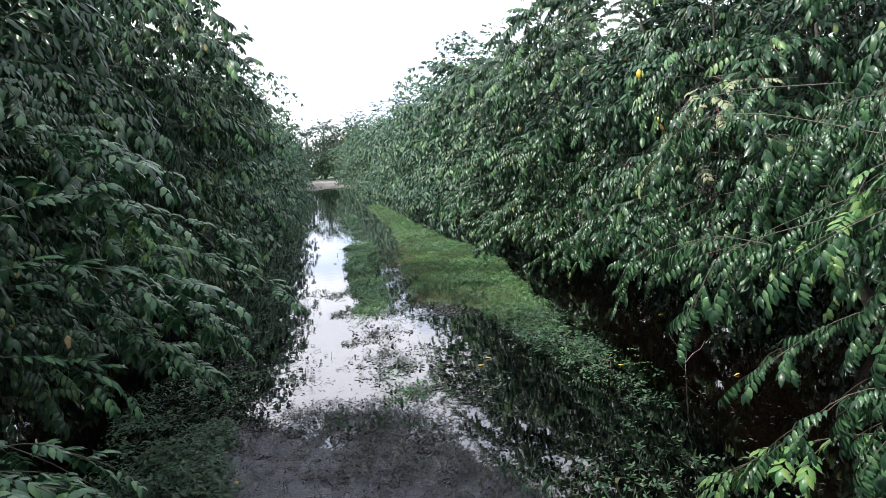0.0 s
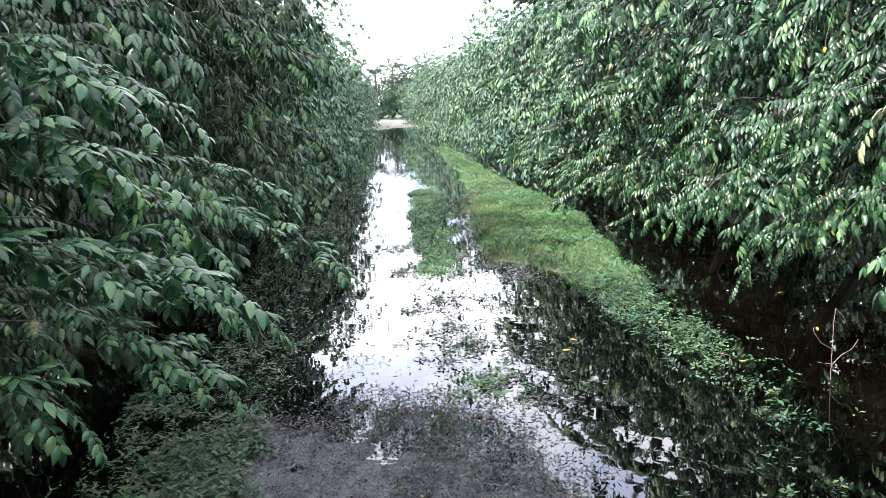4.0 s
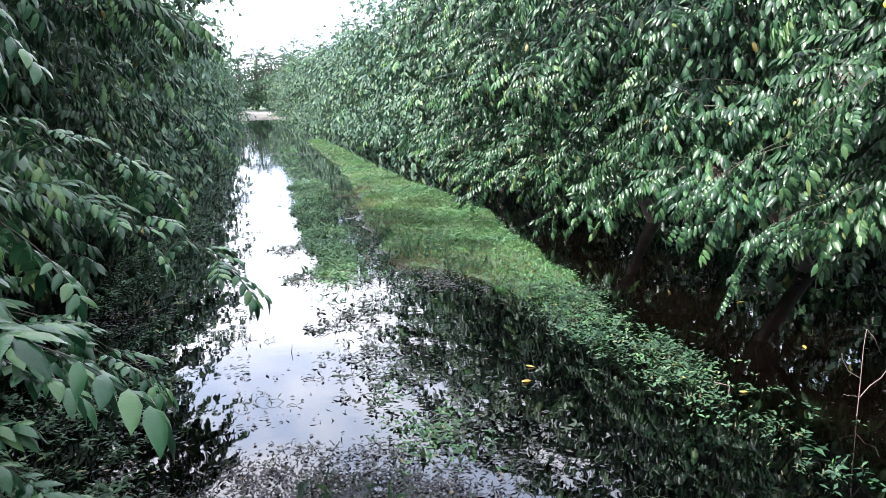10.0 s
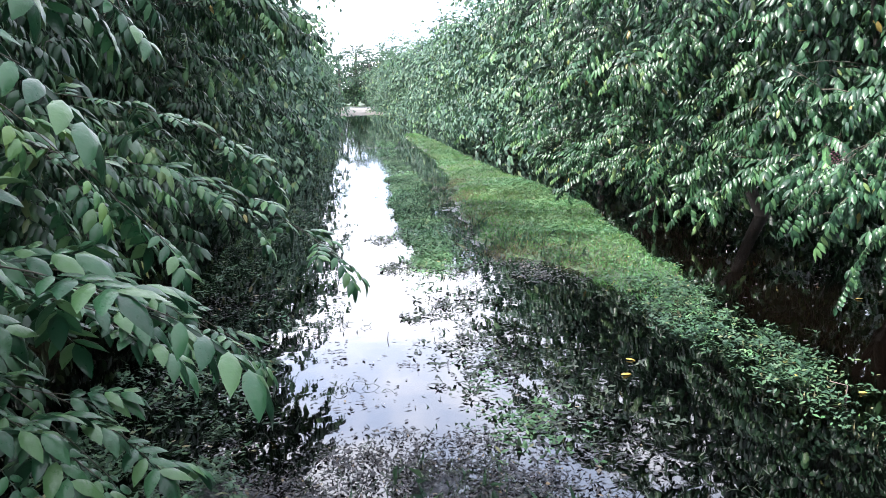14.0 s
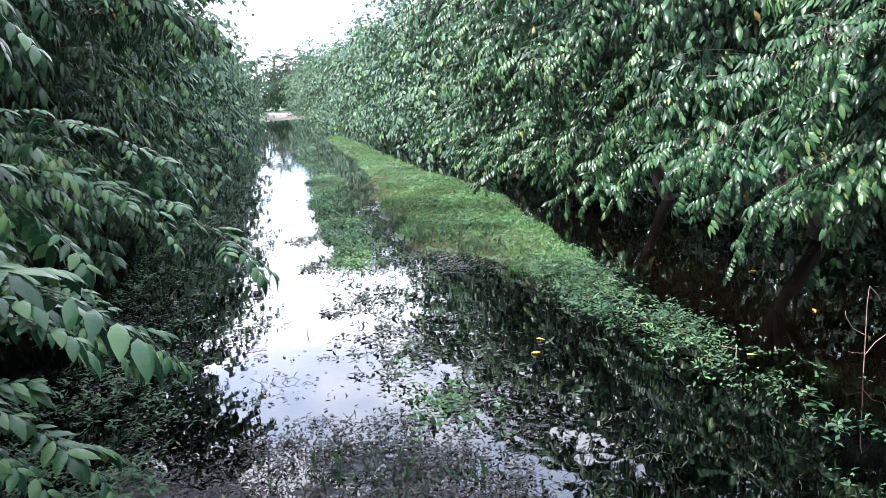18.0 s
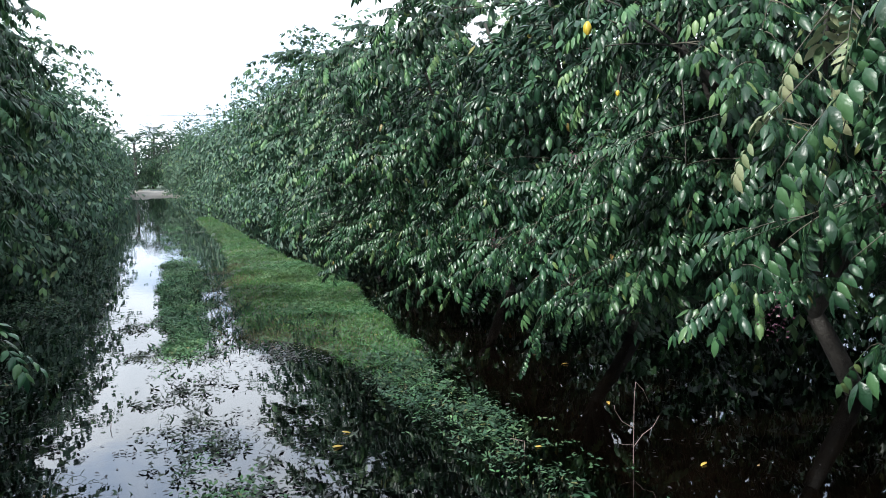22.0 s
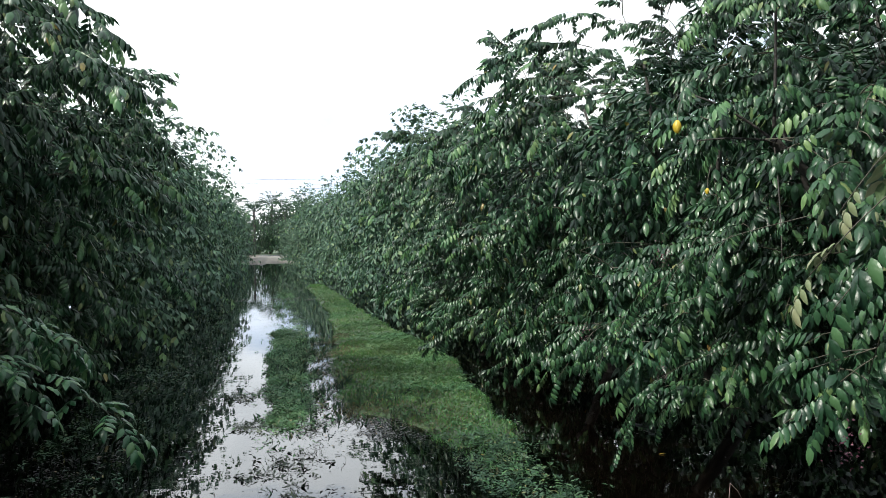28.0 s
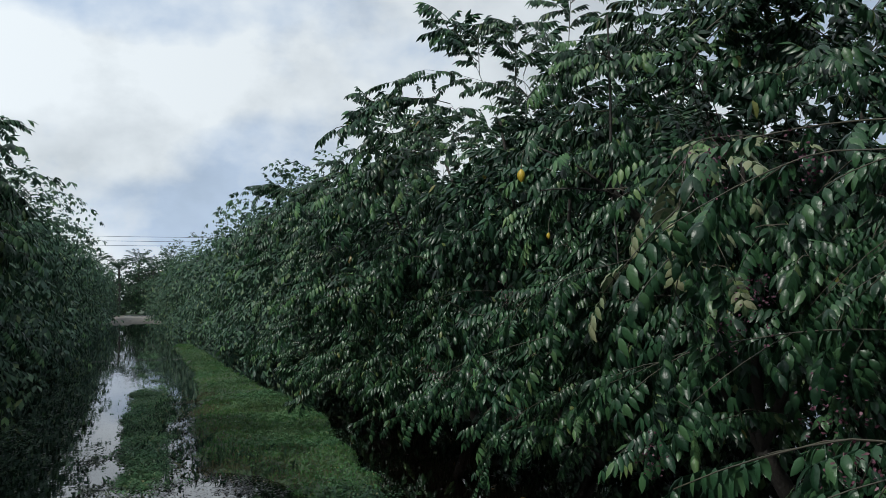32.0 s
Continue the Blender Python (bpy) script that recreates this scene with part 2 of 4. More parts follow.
MAT_LITTER = noise_material("flooded_litter", [(0.35, (0.02, 0.014, 0.01)), (0.55, (0.05, 0.032, 0.022)), (0.7, (0.11, 0.075, 0.05))], 3.0, 22, (0.4, 0.85), 0.7, 0.02)
MAT_SOIL = noise_material("verge_soil", [(0.35, (0.018, 0.036, 0.016)), (0.7, (0.04, 0.066, 0.028))], 3.0, 34, (0.7, 0.95), 0.6, 0.015)
MAT_SAND = noise_material("pale_sand", [(0.35, (0.08, 0.073, 0.064)), (0.7, (0.15, 0.14, 0.12))], 0.6, 9, (0.8, 0.95), 0.4, 0.02)
MAT_FLOWER = leaf_material("flower", [(0.0, (0.045, 0.013, 0.022)), (0.7, (0.09, 0.03, 0.045)), (1.0, (0.2, 0.11, 0.13))], 0.2, 0.6)
MAT_FRUIT = noise_material("ripe_fruit", [(0.3, (0.32, 0.21, 0.015)), (0.7, (0.42, 0.32, 0.03))], 8, 40, (0.3, 0.45), 0.15, 0.003)
MAT_CABLE = noise_material("cable", [(0.3, (0.05, 0.05, 0.055)), (0.7, (0.09, 0.09, 0.1))], 5, 30)
MAT_WATER = water_material()


# ---- mesh helpers ----


def tri_mesh(name, verts, tris, mat, smooth=False):
    me = bpy.data.meshes.new(name)
    me.vertices.add(len(verts))
    me.vertices.foreach_set("co", np.ascontiguousarray(verts, dtype=np.float32).ravel())
    me.loops.add(len(tris) * 3)
    me.loops.foreach_set("vertex_index", np.ascontiguousarray(tris, dtype=np.int32).ravel())
    me.polygons.add(len(tris))
    me.polygons.foreach_set("loop_start", np.arange(0, len(tris) * 3, 3, dtype=np.int32))
    me.polygons.foreach_set("loop_total", np.full(len(tris), 3, dtype=np.int32))
    if smooth:
        me.polygons.foreach_set("use_smooth", np.ones(len(tris), dtype=bool))
    me.materials.append(mat)
    me.update(calc_edges=True)
    return me


def child(name, me, parent, label=""):
    ob = new(name, me)
    ob.parent = parent
    return tagged(ob, label)


def stamp(tv, tf, mats, pos):
    """Copies of a template, one for each 3 x 3 matrix and place, as one list of points and triangles."""
    v = np.einsum("nij,vj->nvi", mats, tv) + pos[:, None, :]
    f = tf[None] + (np.arange(len(pos)) * len(tv))[:, None, None]
    return v.reshape(-1, 3), f.reshape(-1, 3)


def join(parts):
    vs, fs, k = [], [], 0
    for v, f in parts:
        vs.append(v)
        fs.append(f + k)
        k += len(v)
    return np.concatenate(vs), np.concatenate(fs)


def unit(a):
    return a / np.maximum(np.linalg.norm(a, axis=-1, keepdims=True), 1e-9)


def frames_for(d, up):
    """Matrices whose columns are along d, across it, and about up."""
    d = unit(d)
    side = unit(np.cross(up, d))
    return np.stack([d, side, np.cross(d, side)], axis=-1)


def tubes(lines, radii, sides=5):
    """Tapered tubes along the lines, each an array of points."""
    parts = []
    ang = np.linspace(0, 2 * np.pi, sides, endpoint=False)
    for line, rad in zip(lines, radii):
        d = np.gradient(line, axis=0)
        m = frames_for(d, np.tile([0.31, 0.22, 0.93], (len(line), 1)))
        rr = np.asarray(rad)[:, None, None]
        ring = (np.cos(ang)[None, :, None] * m[:, None, :, 1] + np.sin(ang)[None, :, None] * m[:, None, :, 2]) * rr + line[:, None, :]
        f = []
        for i in range(len(line) - 1):
            for j in range(sides):
                a, b = i * sides + j, i * sides + (j + 1) % sides
                f += [(a, b, b + sides), (a, b + sides, a + sides)]
        top = (len(line) - 1) * sides
        f += [(top, top + j, top + j + 1) for j in range(1, sides - 1)]
        parts.append((ring.reshape(-1, 3), np.array(f)))
    return join(parts)


def bezier(a, b, c, n):
    t = np.linspace(0, 1, n)[:, None]
    return (1 - t) ** 2 * a + 2 * t * (1 - t) * b + t ** 2 * c


def smooth(a, b, x):
    t = np.clip((x - a) / (b - a), 0, 1)
    return t * t * (3 - 2 * t)


def leaflet(length, width, detail):
    """One leaflet along +x: an oval folded at its midrib and bent down at the tip."""
    if detail == 0:
        v = np.array([(0, 0, 0), (0.5, 0.5, 0.0), (1, 0, -0.16), (0.5, -0.5, 0.0)])
        f = np.array([(0, 1, 2), (0, 2, 3)])
    elif detail == 1:
        v = np.array([(0, 0, 0), (0.24, 0.44, -0.07), (0.66, 0.4, -0.17), (1.05, 0, -0.26), (0.66, -0.4, -0.17), (0.24, -0.44, -0.07), (0.42, 0, 0.03)])
        f = np.array([(0, 1, 6), (1, 2, 6), (2, 3, 6), (3, 4, 6), (4, 5, 6), (5, 0, 6)])
    else:
        v = np.array([(0, 0, 0), (0.16, 0.34, -0.02), (0.42, 0.5, -0.06), (0.76, 0.33, -0.15), (1.04, 0, -0.27),
                      (0.76, -0.33, -0.14), (0.42, -0.5, -0.06), (0.16, -0.34, -0.02), (0.3, 0, 0.06), (0.66, 0, -0.02)])
        f = np.array([(0, 1, 8), (1, 2, 8), (2, 9, 8), (2, 3, 9), (3, 4, 9), (4, 5, 9), (5, 6, 9), (6, 8, 9), (6, 7, 8), (7, 0, 8)])
    return v * (length, width, length), f


def rot(axis, deg):
    return np.array(Matrix.Rotation(radians(deg), 3, axis))


def compound_leaf(rng, detail, pairs, length=0.2, big=0.075, lift=(28, 52)):
    """A pinnate leaf along +x that arches down, its leaflets hanging to both sides like the two slopes of a roof."""
    parts = []
    arch = rng.uniform(0.12, 0.5)
    lift = rng.uniform(*lift)
    turn = rng.uniform(58, 74)
    xs = np.linspace(0.14, 0.9, pairs)

    def spine(u):
        return np.array((length * u * (1 - 0.18 * arch * u), 0, -arch * length * 0.5 * u * u))

    for u in xs:
        size = big * (0.62 + 0.8 * u - 0.4 * u * u) * rng.uniform(0.94, 1.06)
        for s in (1, -1):
            v, f = leaflet(size, size * rng.uniform(0.46, 0.55), detail)
            m = rot("Z", s * (turn - 22 * u + rng.normal(0, 7))) @ rot("Y", lift + 16 * u * arch + rng.normal(0, 8)) @ rot("X", s * rng.uniform(-10, 4))
            parts.append((v @ m.T + spine(u + s * 0.03), f))
    v, f = leaflet(big * 1.12, big * 0.56, detail)
    parts.append((v @ rot("Y", 24 + 30 * arch).T + spine(0.97), f))
    if detail:
        a, c = spine(0.0), spine(1.0)
        parts.append((np.array([a + (0, 0.0016, 0), a - (0, 0.0016, 0), spine(0.55), c]), np.array([(0, 1, 2), (1, 3, 2)])))
    return join(parts)


LEAVES = {d: [compound_leaf(np.random.default_rng(31 + 7 * d + k), d, p, ln, b, lift) for k in range(5)]
          for d, p, ln, b, lift in ((0, 2, 0.24, 0.135, (26, 56)), (1, 5, 0.215, 0.082, (30, 64)), (2, 5, 0.18, 0.064, (30, 64)))}
INNER = compound_leaf(np.random.default_rng(97), 1, 2, 0.19, 0.095, (24, 56))
FLAT = [compound_leaf(np.random.default_rng(81 + k), 2, 4, 0.19, 0.086, (0, 20)) for k in range(4)]


def spray_leaves(rng, line, detail, first=0.3, step=0.075, drop=0.0, away=(0, 0, 0)):
    """Where the leaves of one twig sit, and how each is turned: to the sides by turns, away from the crown, and down."""
    seg = np.linalg.norm(np.diff(line, axis=0), axis=1)
    s = np.concatenate([[0], np.cumsum(seg)])
    at = np.arange(first * s[-1], s[-1], step)
    pos = np.stack([np.interp(at, s, line[:, k]) for k in range(3)], axis=1)
    d = unit(np.stack([np.interp(at, s, np.gradient(line[:, k])) for k in range(3)], axis=1))
    turn = 2.4 * np.arange(len(at)) + rng.uniform(0, 6.28) + rng.normal(0, 0.35, len(at))
    round_about = np.stack([np.cos(turn), np.sin(turn), np.zeros(len(at))], 1)
    away = np.asarray(away, dtype=float)
    out = 0.55 * d + 0.75 * round_about + 0.45 * away + np.array([0, 0, 0.12 - drop]) + rng.normal(0, 0.15, (len(at), 3))
    out[-1] = d[-1] + 0.2 * away + [0, 0, -0.05]
    m = frames_for(out, np.tile([0, 0, 1.0], (len(at), 1)) + 0.25 * away + rng.normal(0, 0.2, (len(at), 3)))
    return pos, m * rng.uniform(0.7, 1.12, (len(at), 1, 1))


def crown_parts(rng, detail, boughs, rx, rz, cz, back=0.4, low=0.28, reach_most=9.0):
    """Leaves and twigs of one crown round the axis: drooping boughs in tiers, with gaps between; the side at -x is the dense one."""
    lines, leaves, young = [], [[] for _ in range(4)], []
    step = {0: 0.14, 1: 0.085, 2: 0.085}[detail]
    side_twigs = 6
    made = 0
    while made < boughs:
        # one bough: it arches out and down, with short leafy side twigs by turns
        u = unit(rng.normal(0, 1, 3))
        if rng.random() < 0.25:
            u = unit(np.array([u[0], u[1], -np.hypot(u[0], u[1]) * rng.uniform(0.45, 1.6)]))
        if u[2] < -0.9 or (u[0] > 0.15 and u[2] < 0.4 and rng.random() > back):
            continue
        made += 1
        p = 3.2 if u[2] < 0 else 2.2
        box = (np.hypot(u[0], u[1]) ** p + abs(u[2]) ** p) ** (-1 / p)
        lump = 1 + 0.3 * noise.noise(Vector(u * 2.9) + Vector((boughs, cz * 9, rx * 5)))
        c = u * box * np.array([rx, rx * 0.84, rz]) * (lump - 0.1 * smooth(0.4, 0.9, u[2])) * rng.uniform(0.62 if reach_most < 2 else 0.7, 1.04)
        c = c * [min(1.0, reach_most / (1.12 * rx)) if c[0] < 0 else 1.0, 1, 1] + [0, 0, cz]
        flat = smooth(0.35, 0.85, u[2])
        away = unit(np.array([u[0], u[1], 0.0]) + 1e-6) * (1 - 0.6 * flat)
        out = unit(np.array([u[0], u[1], 0]) * (1 - 0.4 * flat) + rng.normal(0, 0.32, 3) * [1, 1, 0.2] + [0, 0, 0.75 * flat])
        fall = rng.uniform(0.05, 0.8) * (1 - 0.85 * flat)
        reach = rng.uniform(0.8, 1.4) * (1 - 0.45 * flat)
        root, tip = c - out * reach * 0.8 + [0, 0, fall * 0.55], c + out * 0.15 - [0, 0, fall * 0.45]
        floor = low + rng.uniform(0.08, 0.4)
        if tip[2] < floor:
            root[2] += floor - tip[2]
            tip[2] = floor
        spread = np.hypot(tip[0] / rx, tip[1] / (0.84 * rx))
        if spread > 1.06:
            pull = np.array([tip[0], tip[1], 0]) * (1 - 1.06 / spread)
            tip, root = tip - pull, root - pull
        inward = max(0.0, -reach_most - tip[0])
        tip[0], root[0] = tip[0] + inward, root[0] + inward
        axis = bezier(root, root * 0.45 + tip * 0.55 + [0, 0, 0.2 + 0.25 * fall], tip, 9)
        lines.append(bezier(np.array([0, 0, cz * 0.8]) * 0.65 + root * 0.35, root * 0.8 + [0, 0, cz * 0.2], root, 5))
        lines.append(axis)
        # higher boughs more often get end leaves in the painted sunlit tone
        lit_tips = rng.random() < 0.45 + 0.2 * u[2]
        leaves[rng.integers(0, 4)].append(spray_leaves(rng, axis, detail, 0.2, (0.65 if detail else 1.0) * step, 0.0, away))
        way = unit(tip - root)
        side = unit(np.cross(way, [0, 0, 1.0]))
        for k in range(side_twigs):
            at = 0.14 + 0.86 * k / (side_twigs - 1)
            foot = np.array([np.interp(at, np.linspace(0, 1, 9), axis[:, n]) for n in range(3)])
            turn = (1 if k % 2 else -1) * rng.uniform(0.6, 1.0)
            size = rng.uniform(0.15, 0.36) * (1.15 - 0.5 * at)
            end = foot + unit(way * rng.uniform(0.4, 0.8) + side * turn + [0, 0, rng.uniform(-0.3, 0.15)]) * size
            end[2] = max(end[2], low)
            twig = bezier(foot, (foot + end) / 2 + [0, 0, 0.06], end, 4)
            lines.append(twig)
            pos, m = spray_leaves(rng, twig, detail, 0.25, step, 0.0, away)
            # end leaves set apart for the lighter colour that stands for sun
            if lit_tips and at > 0.5 and len(pos) > 1:
                young.append((pos[-1:], m[-1:]))
                pos, m = pos[:-1], m[:-1]
            leaves[rng.integers(0, 4)].append((pos, m))
    got = []
    for k in range(4):
        if leaves[k]:
            pos = np.concatenate([a for a, _ in leaves[k]])
            m = np.concatenate([b for _, b in leaves[k]])
            got.append(stamp(*LEAVES[detail][k], m, pos))
    # older, shaded leaves inside
    n = 1600 if detail else 550
    u = unit(rng.normal(0, 1, (n, 3)))
    u[:, 2] = np.where(rng.random(n) < 0.45, -rng.uniform(0.1, 0.8, n), np.abs(u[:, 2]))
    pos = u * np.array([rx, rx, rz]) * rng.uniform(0.22, 0.56, (n, 1)) + [0, 0, cz]
    pos[:, 2] = np.maximum(pos[:, 2], low + 0.2)
    got.append(stamp(*(INNER if detail else LEAVES[0][4]), frames_for(unit(u + rng.normal(0, 0.5, (n, 3)) + [0, 0, -0.4]), np.tile([0, 0, 1.0], (n, 1))) * (1.15 if detail else 1.3), pos))
    tips = stamp(*LEAVES[detail][1], np.concatenate([m for _, m in young]), np.concatenate([p for p, _ in young]))
    return join(got), tips, lines


def wood_parts(rng, rx, rz, cz):
    """A leaning, tapered trunk and its limbs."""
    fork = np.array((rng.uniform(-0.12, 0.12), rng.uniform(-0.12, 0.12), 0.75))
    trunk = bezier(np.array((0.55, 0, -0.2)), np.array((rng.uniform(0.25, 0.4), 0.05, 0.3)), fork, 7)
    limbs = []
    for k in range(7):
        a = k * 2 * np.pi / 7 + rng.uniform(-0.3, 0.3)
        e = rng.uniform(0.3, 1.25)
        end = np.array((math.cos(a) * math.cos(e) * rx * 0.62, math.sin(a) * math.cos(e) * rx * 0.62, cz + math.sin(e) * rz * 0.62))
        limbs.append(bezier(fork, fork * 0.4 + end * 0.6 + [0, 0, -0.25], end, 8))
    return trunk, limbs


TREE_LABEL = "dark green fruit tree with drooping pinnate leaves, standing in floodwater"


def fruit_tree(seed, detail, boughs, rx, rz, cz, mat, label=TREE_LABEL, back=0.4, low=0.3, reach_most=9.0):
    rng = np.random.default_rng(seed)
    ob = tagged(new("fruit_tree"), label, "tree", "orchard trees")
    trunk, limbs = wood_parts(rng, rx, rz, cz)
    child("trunk", tri_mesh("trunk", *tubes([trunk], [np.linspace(0.085, 0.06, 7)], 10), MAT_BARK, True), ob, "grey-brown bark")
    for limb in limbs:
        child("limb", tri_mesh("limb", *tubes([limb], [np.linspace(0.04, 0.012, 8)], 6), MAT_BARK, True), ob)
    (v, f), tips, lines = crown_parts(rng, detail, boughs, rx, rz, cz, back, low, reach_most)
    if detail:
        tagged(child("twig", tri_mesh("twig", *tubes(lines, [np.linspace(0.0055, 0.0016, len(l)) for l in lines], 3), MAT_TWIG), ob), kind="stuff")
    child("crown", tri_mesh("crown", v, f, mat), ob)
    tagged(child("young_leaves", tri_mesh("young_leaves", *tips, MAT_TIP if mat != MAT_LIME else mat), ob), "young leaves at the twig ends, lighter green to look sunlit", kind="stuff")
    return ob


# ---- ground and water ----
def wave(x, y, s, k):
    """Cheap uneven relief, in -1 to 1."""
    return (np.sin(x * s + 1.7 * np.sin(y * s * 0.61 + k)) * np.sin(y * s * 0.83 + k * 2 + 1.3 * np.sin(x * s * 0.57)) * 0.6
            + np.sin(x * s * 2.3 + k * 3 + y * s * 1.1) * np.sin(y * s * 2.7 - x * s * 0.9 + k) * 0.4)


def verge_left(y):
    """Where the grass verge begins, going away from the near end."""
    return np.interp(y, [0.5, 2.4, 3.4, 4.3, 5.6, 6.6, 6.95, 7.6, 10, 13.7, 17.8, 27, 40], [2.2, 2.2, 2.2, 2.05, 2.0, 1.85, 1.45, 1.42, 1.48, 1.75, 1.88, 1.75, 2.1])


def verge_right(y):
    return np.interp(y, [0.5, 1.3, 2.8, 4.2, 5.4, 6.5, 8, 10, 11.5, 13.5, 18.5, 27, 40], [2.6, 2.62, 2.66, 2.7, 2.78, 2.84, 2.95, 3.12, 3.08, 2.85, 2.65, 2.4, 2.1])


def verge_mask(x, y):
    w = 0.09 * wave(x, y, 2.6, 0.4)
    return smooth(-0.12, 0.1, x - verge_left(y) + w) * smooth(-0.12, 0.1, verge_right(y) - x + w) * smooth(1.0, 2.6, y) * (1 - smooth(27, 33, y))


def middle_mask(x, y):
    """The low strip of weeds between the two wheel tracks."""
    w = 0.1 * wave(x, y, 3.1, 2.0)
    return smooth(0.5, 0.7, x + w) * (1 - smooth(1.1, 1.3, x + w)) * smooth(5.6, 6.6, y + w) * (1 - smooth(24, 28, y))


def shoal_mask(x, y):
    w = 0.16 * wave(x, y, 2.2, 1.1)
    return (1 - smooth(2.74, 3.24, y + w + 0.35 * np.abs(x - 0.4))) * smooth(-0.9, -0.2, x + w) * (1 - smooth(0.9, 1.22, x + 0.5 * w + 0.18 * (y - 2.9)))


def margin_mask(x, y):
    """The weedy edge under the trees on the other side."""
    w = 0.14 * wave(x, y, 2.0, 3.2)
    return smooth(-1.5, -1.1, x + w) * (1 - smooth(-0.4, -0.15, x + w)) * (1 - smooth(5, 26, y) * 0.5)


def side_shoal_mask(x, y):
    """Shallow mud beyond the narrow channel, where grass stands in the water."""
    w = 0.15 * wave(x, y, 2.6, 4.1)
    return smooth(1.1, 1.35, x + w) * (1 - smooth(2.2, 2.6, x + w)) * (1 - smooth(1.2, 2.0, y + w))


def track_mask(x, y):
    """The shallow wheel track beside the verge, where wet mud just breaks the surface."""
    w = 0.1 * wave(x, y, 3.3, 2.9)
    return smooth(1.0, 1.2, x + w) * (1 - smooth(1.5, 1.8, x + w)) * smooth(5.9, 6.9, y + w) * (1 - smooth(13, 18, y))


def height(x, y):
    z = -0.13 + 0.02 * wave(x, y, 1.4, 0.9)
    z = z + verge_mask(x, y) * (0.105 + 0.065 * smooth(4.8, 6.8, y)) + middle_mask(x, y) * 0.115 + shoal_mask(x, y) * (0.13 + 0.018 * wave(x, y, 8.3, 1.9) + 0.01 * wave(x, y, 21.0, 0.3)) + margin_mask(x, y) * 0.1 + 0.03 * shoal_mask(x, y) * (1 - smooth(1.6, 2.8, y)) + side_shoal_mask(x, y) * 0.095
    z = z + 0.12 * track_mask(x, y) * (1 - np.maximum(verge_mask(x, y), middle_mask(x, y)))
    z = z + 0.012 * wave(x, y, 5.3, 5.0) + 0.006 * wave(x, y, 13.0, 1.0)
    z = z + 0.2 * smooth(55, 58, y) + 0.04 * smooth(64, 66, y)
    return z + 0.25 * smooth(60, 90, np.abs(x - 1))


def build_ground():
    xs = np.concatenate([-np.geomspace(900, 2.2, 26), np.arange(-2, 4.6, 0.055), np.geomspace(5, 900, 26)])
    ys = np.concatenate([-np.geomspace(900, 3.5, 22), np.arange(-3.2, 13, 0.06), np.geomspace(13.2, 66, 120), np.linspace(66.5, 90, 24), np.geomspace(95, 1500, 22)])
    gx, gy = np.meshgrid(xs, ys)
    v = np.stack([gx, gy, height(gx, gy)], axis=-1).reshape(-1, 3)
    nx, ny = len(xs), len(ys)
    i, j = np.meshgrid(np.arange(nx - 1), np.arange(ny - 1))
    a = (j * nx + i).ravel()
    f = np.concatenate([np.stack([a, a + 1, a + nx + 1], 1), np.stack([a, a + nx + 1, a + nx], 1)])
    me = tri_mesh("ground", v, f, MAT_MUD, True)
    for m in (MAT_SOIL, MAT_LITTER, MAT_SAND):
        me.materials.append(m)
    c = v[f].mean(axis=1)
    idx = np.zeros(len(f), dtype=np.int32)
    idx[(c[:, 0] > 2.75) | (c[:, 0] < -1.1)] = 2
    idx[((verge_mask(c[:, 0], c[:, 1]) > 0.4) & (c[:, 1] > 5.4)) | (np.abs(c[:, 0] - 1) > 60)] = 1
    idx[(c[:, 1] > 56) & (c[:, 1] < 76)] = 3
    idx[c[:, 1] >= 81] = 1
    me.polygons.foreach_set("material_index", idx)
    tagged(new("ground", me), "flooded muddy orchard lane with grass verge and leaf litter", "ground", kind="structure")


build_ground()
flood = tri_mesh("water", np.array([(-70, -60, 0), (72, -60, 0), (72, 58, 0), (-70, 58, 0)], dtype=float), np.array([(0, 1, 2), (0, 2, 3)]), MAT_WATER)
flood_ob = tagged(new("water", flood), "still dark floodwater mirroring sky and trees", "water", kind="structure")
flood_ob.visible_shadow = False


# ---- trees ----
NEAR = [fruit_tree(11 + k, 1, 90, rx, rz, cz, MAT_LEAF, back=0.25, low=0.66) for k, (rx, rz, cz) in enumerate(((2.25, 2.3, 2.3), (2.2, 2.25, 2.3)))]
SKIRTED = [fruit_tree(15 + k, 2 - k, 112 - 20 * k, 2.2, 2.45, 2.4, MAT_LEAF, back=0.3, low=1.15 - 0.25 * k, reach_most=2.35) for k in range(2)]
BESIDE = [fruit_tree(31 + k, 1 + k, 88, 2.2, 2.3, 2.35, MAT_LEAF, back=0.12, low=0.6, reach_most=1.72) for k in range(2)]
BESIDE_NEXT = [fruit_tree(35, 1, 76, 2.2, 2.3, 2.35, MAT_LEAF, back=0.12, low=0.55, reach_most=1.8)]
HEMMED = [fruit_tree(21 + k, 1, 74, rx, rz, cz, MAT_LEAF, back=0.14, low=0.3) for k, (rx, rz, cz) in enumerate(((2.25, 2.18, 2.2), (2.35, 2.2, 2.2)))]
# far rows take the leaf colour with haze painted in
FAR = [fruit_tree(41 + k, 0, 84, rx, rz, cz, MAT_LEAF_HAZED, back=1.0, low=0.12) for k, (rx, rz, cz) in enumerate(((2.3, 2.4, 2.3), (2.2, 2.45, 2.25), (2.25, 2.3, 2.2)))]
THIN = [fruit_tree(51 + k, 0, 48, 2.3, 2.4, 2.25, MAT_LEAF_HAZED, back=1.0, low=0.12) for k in range(2)]
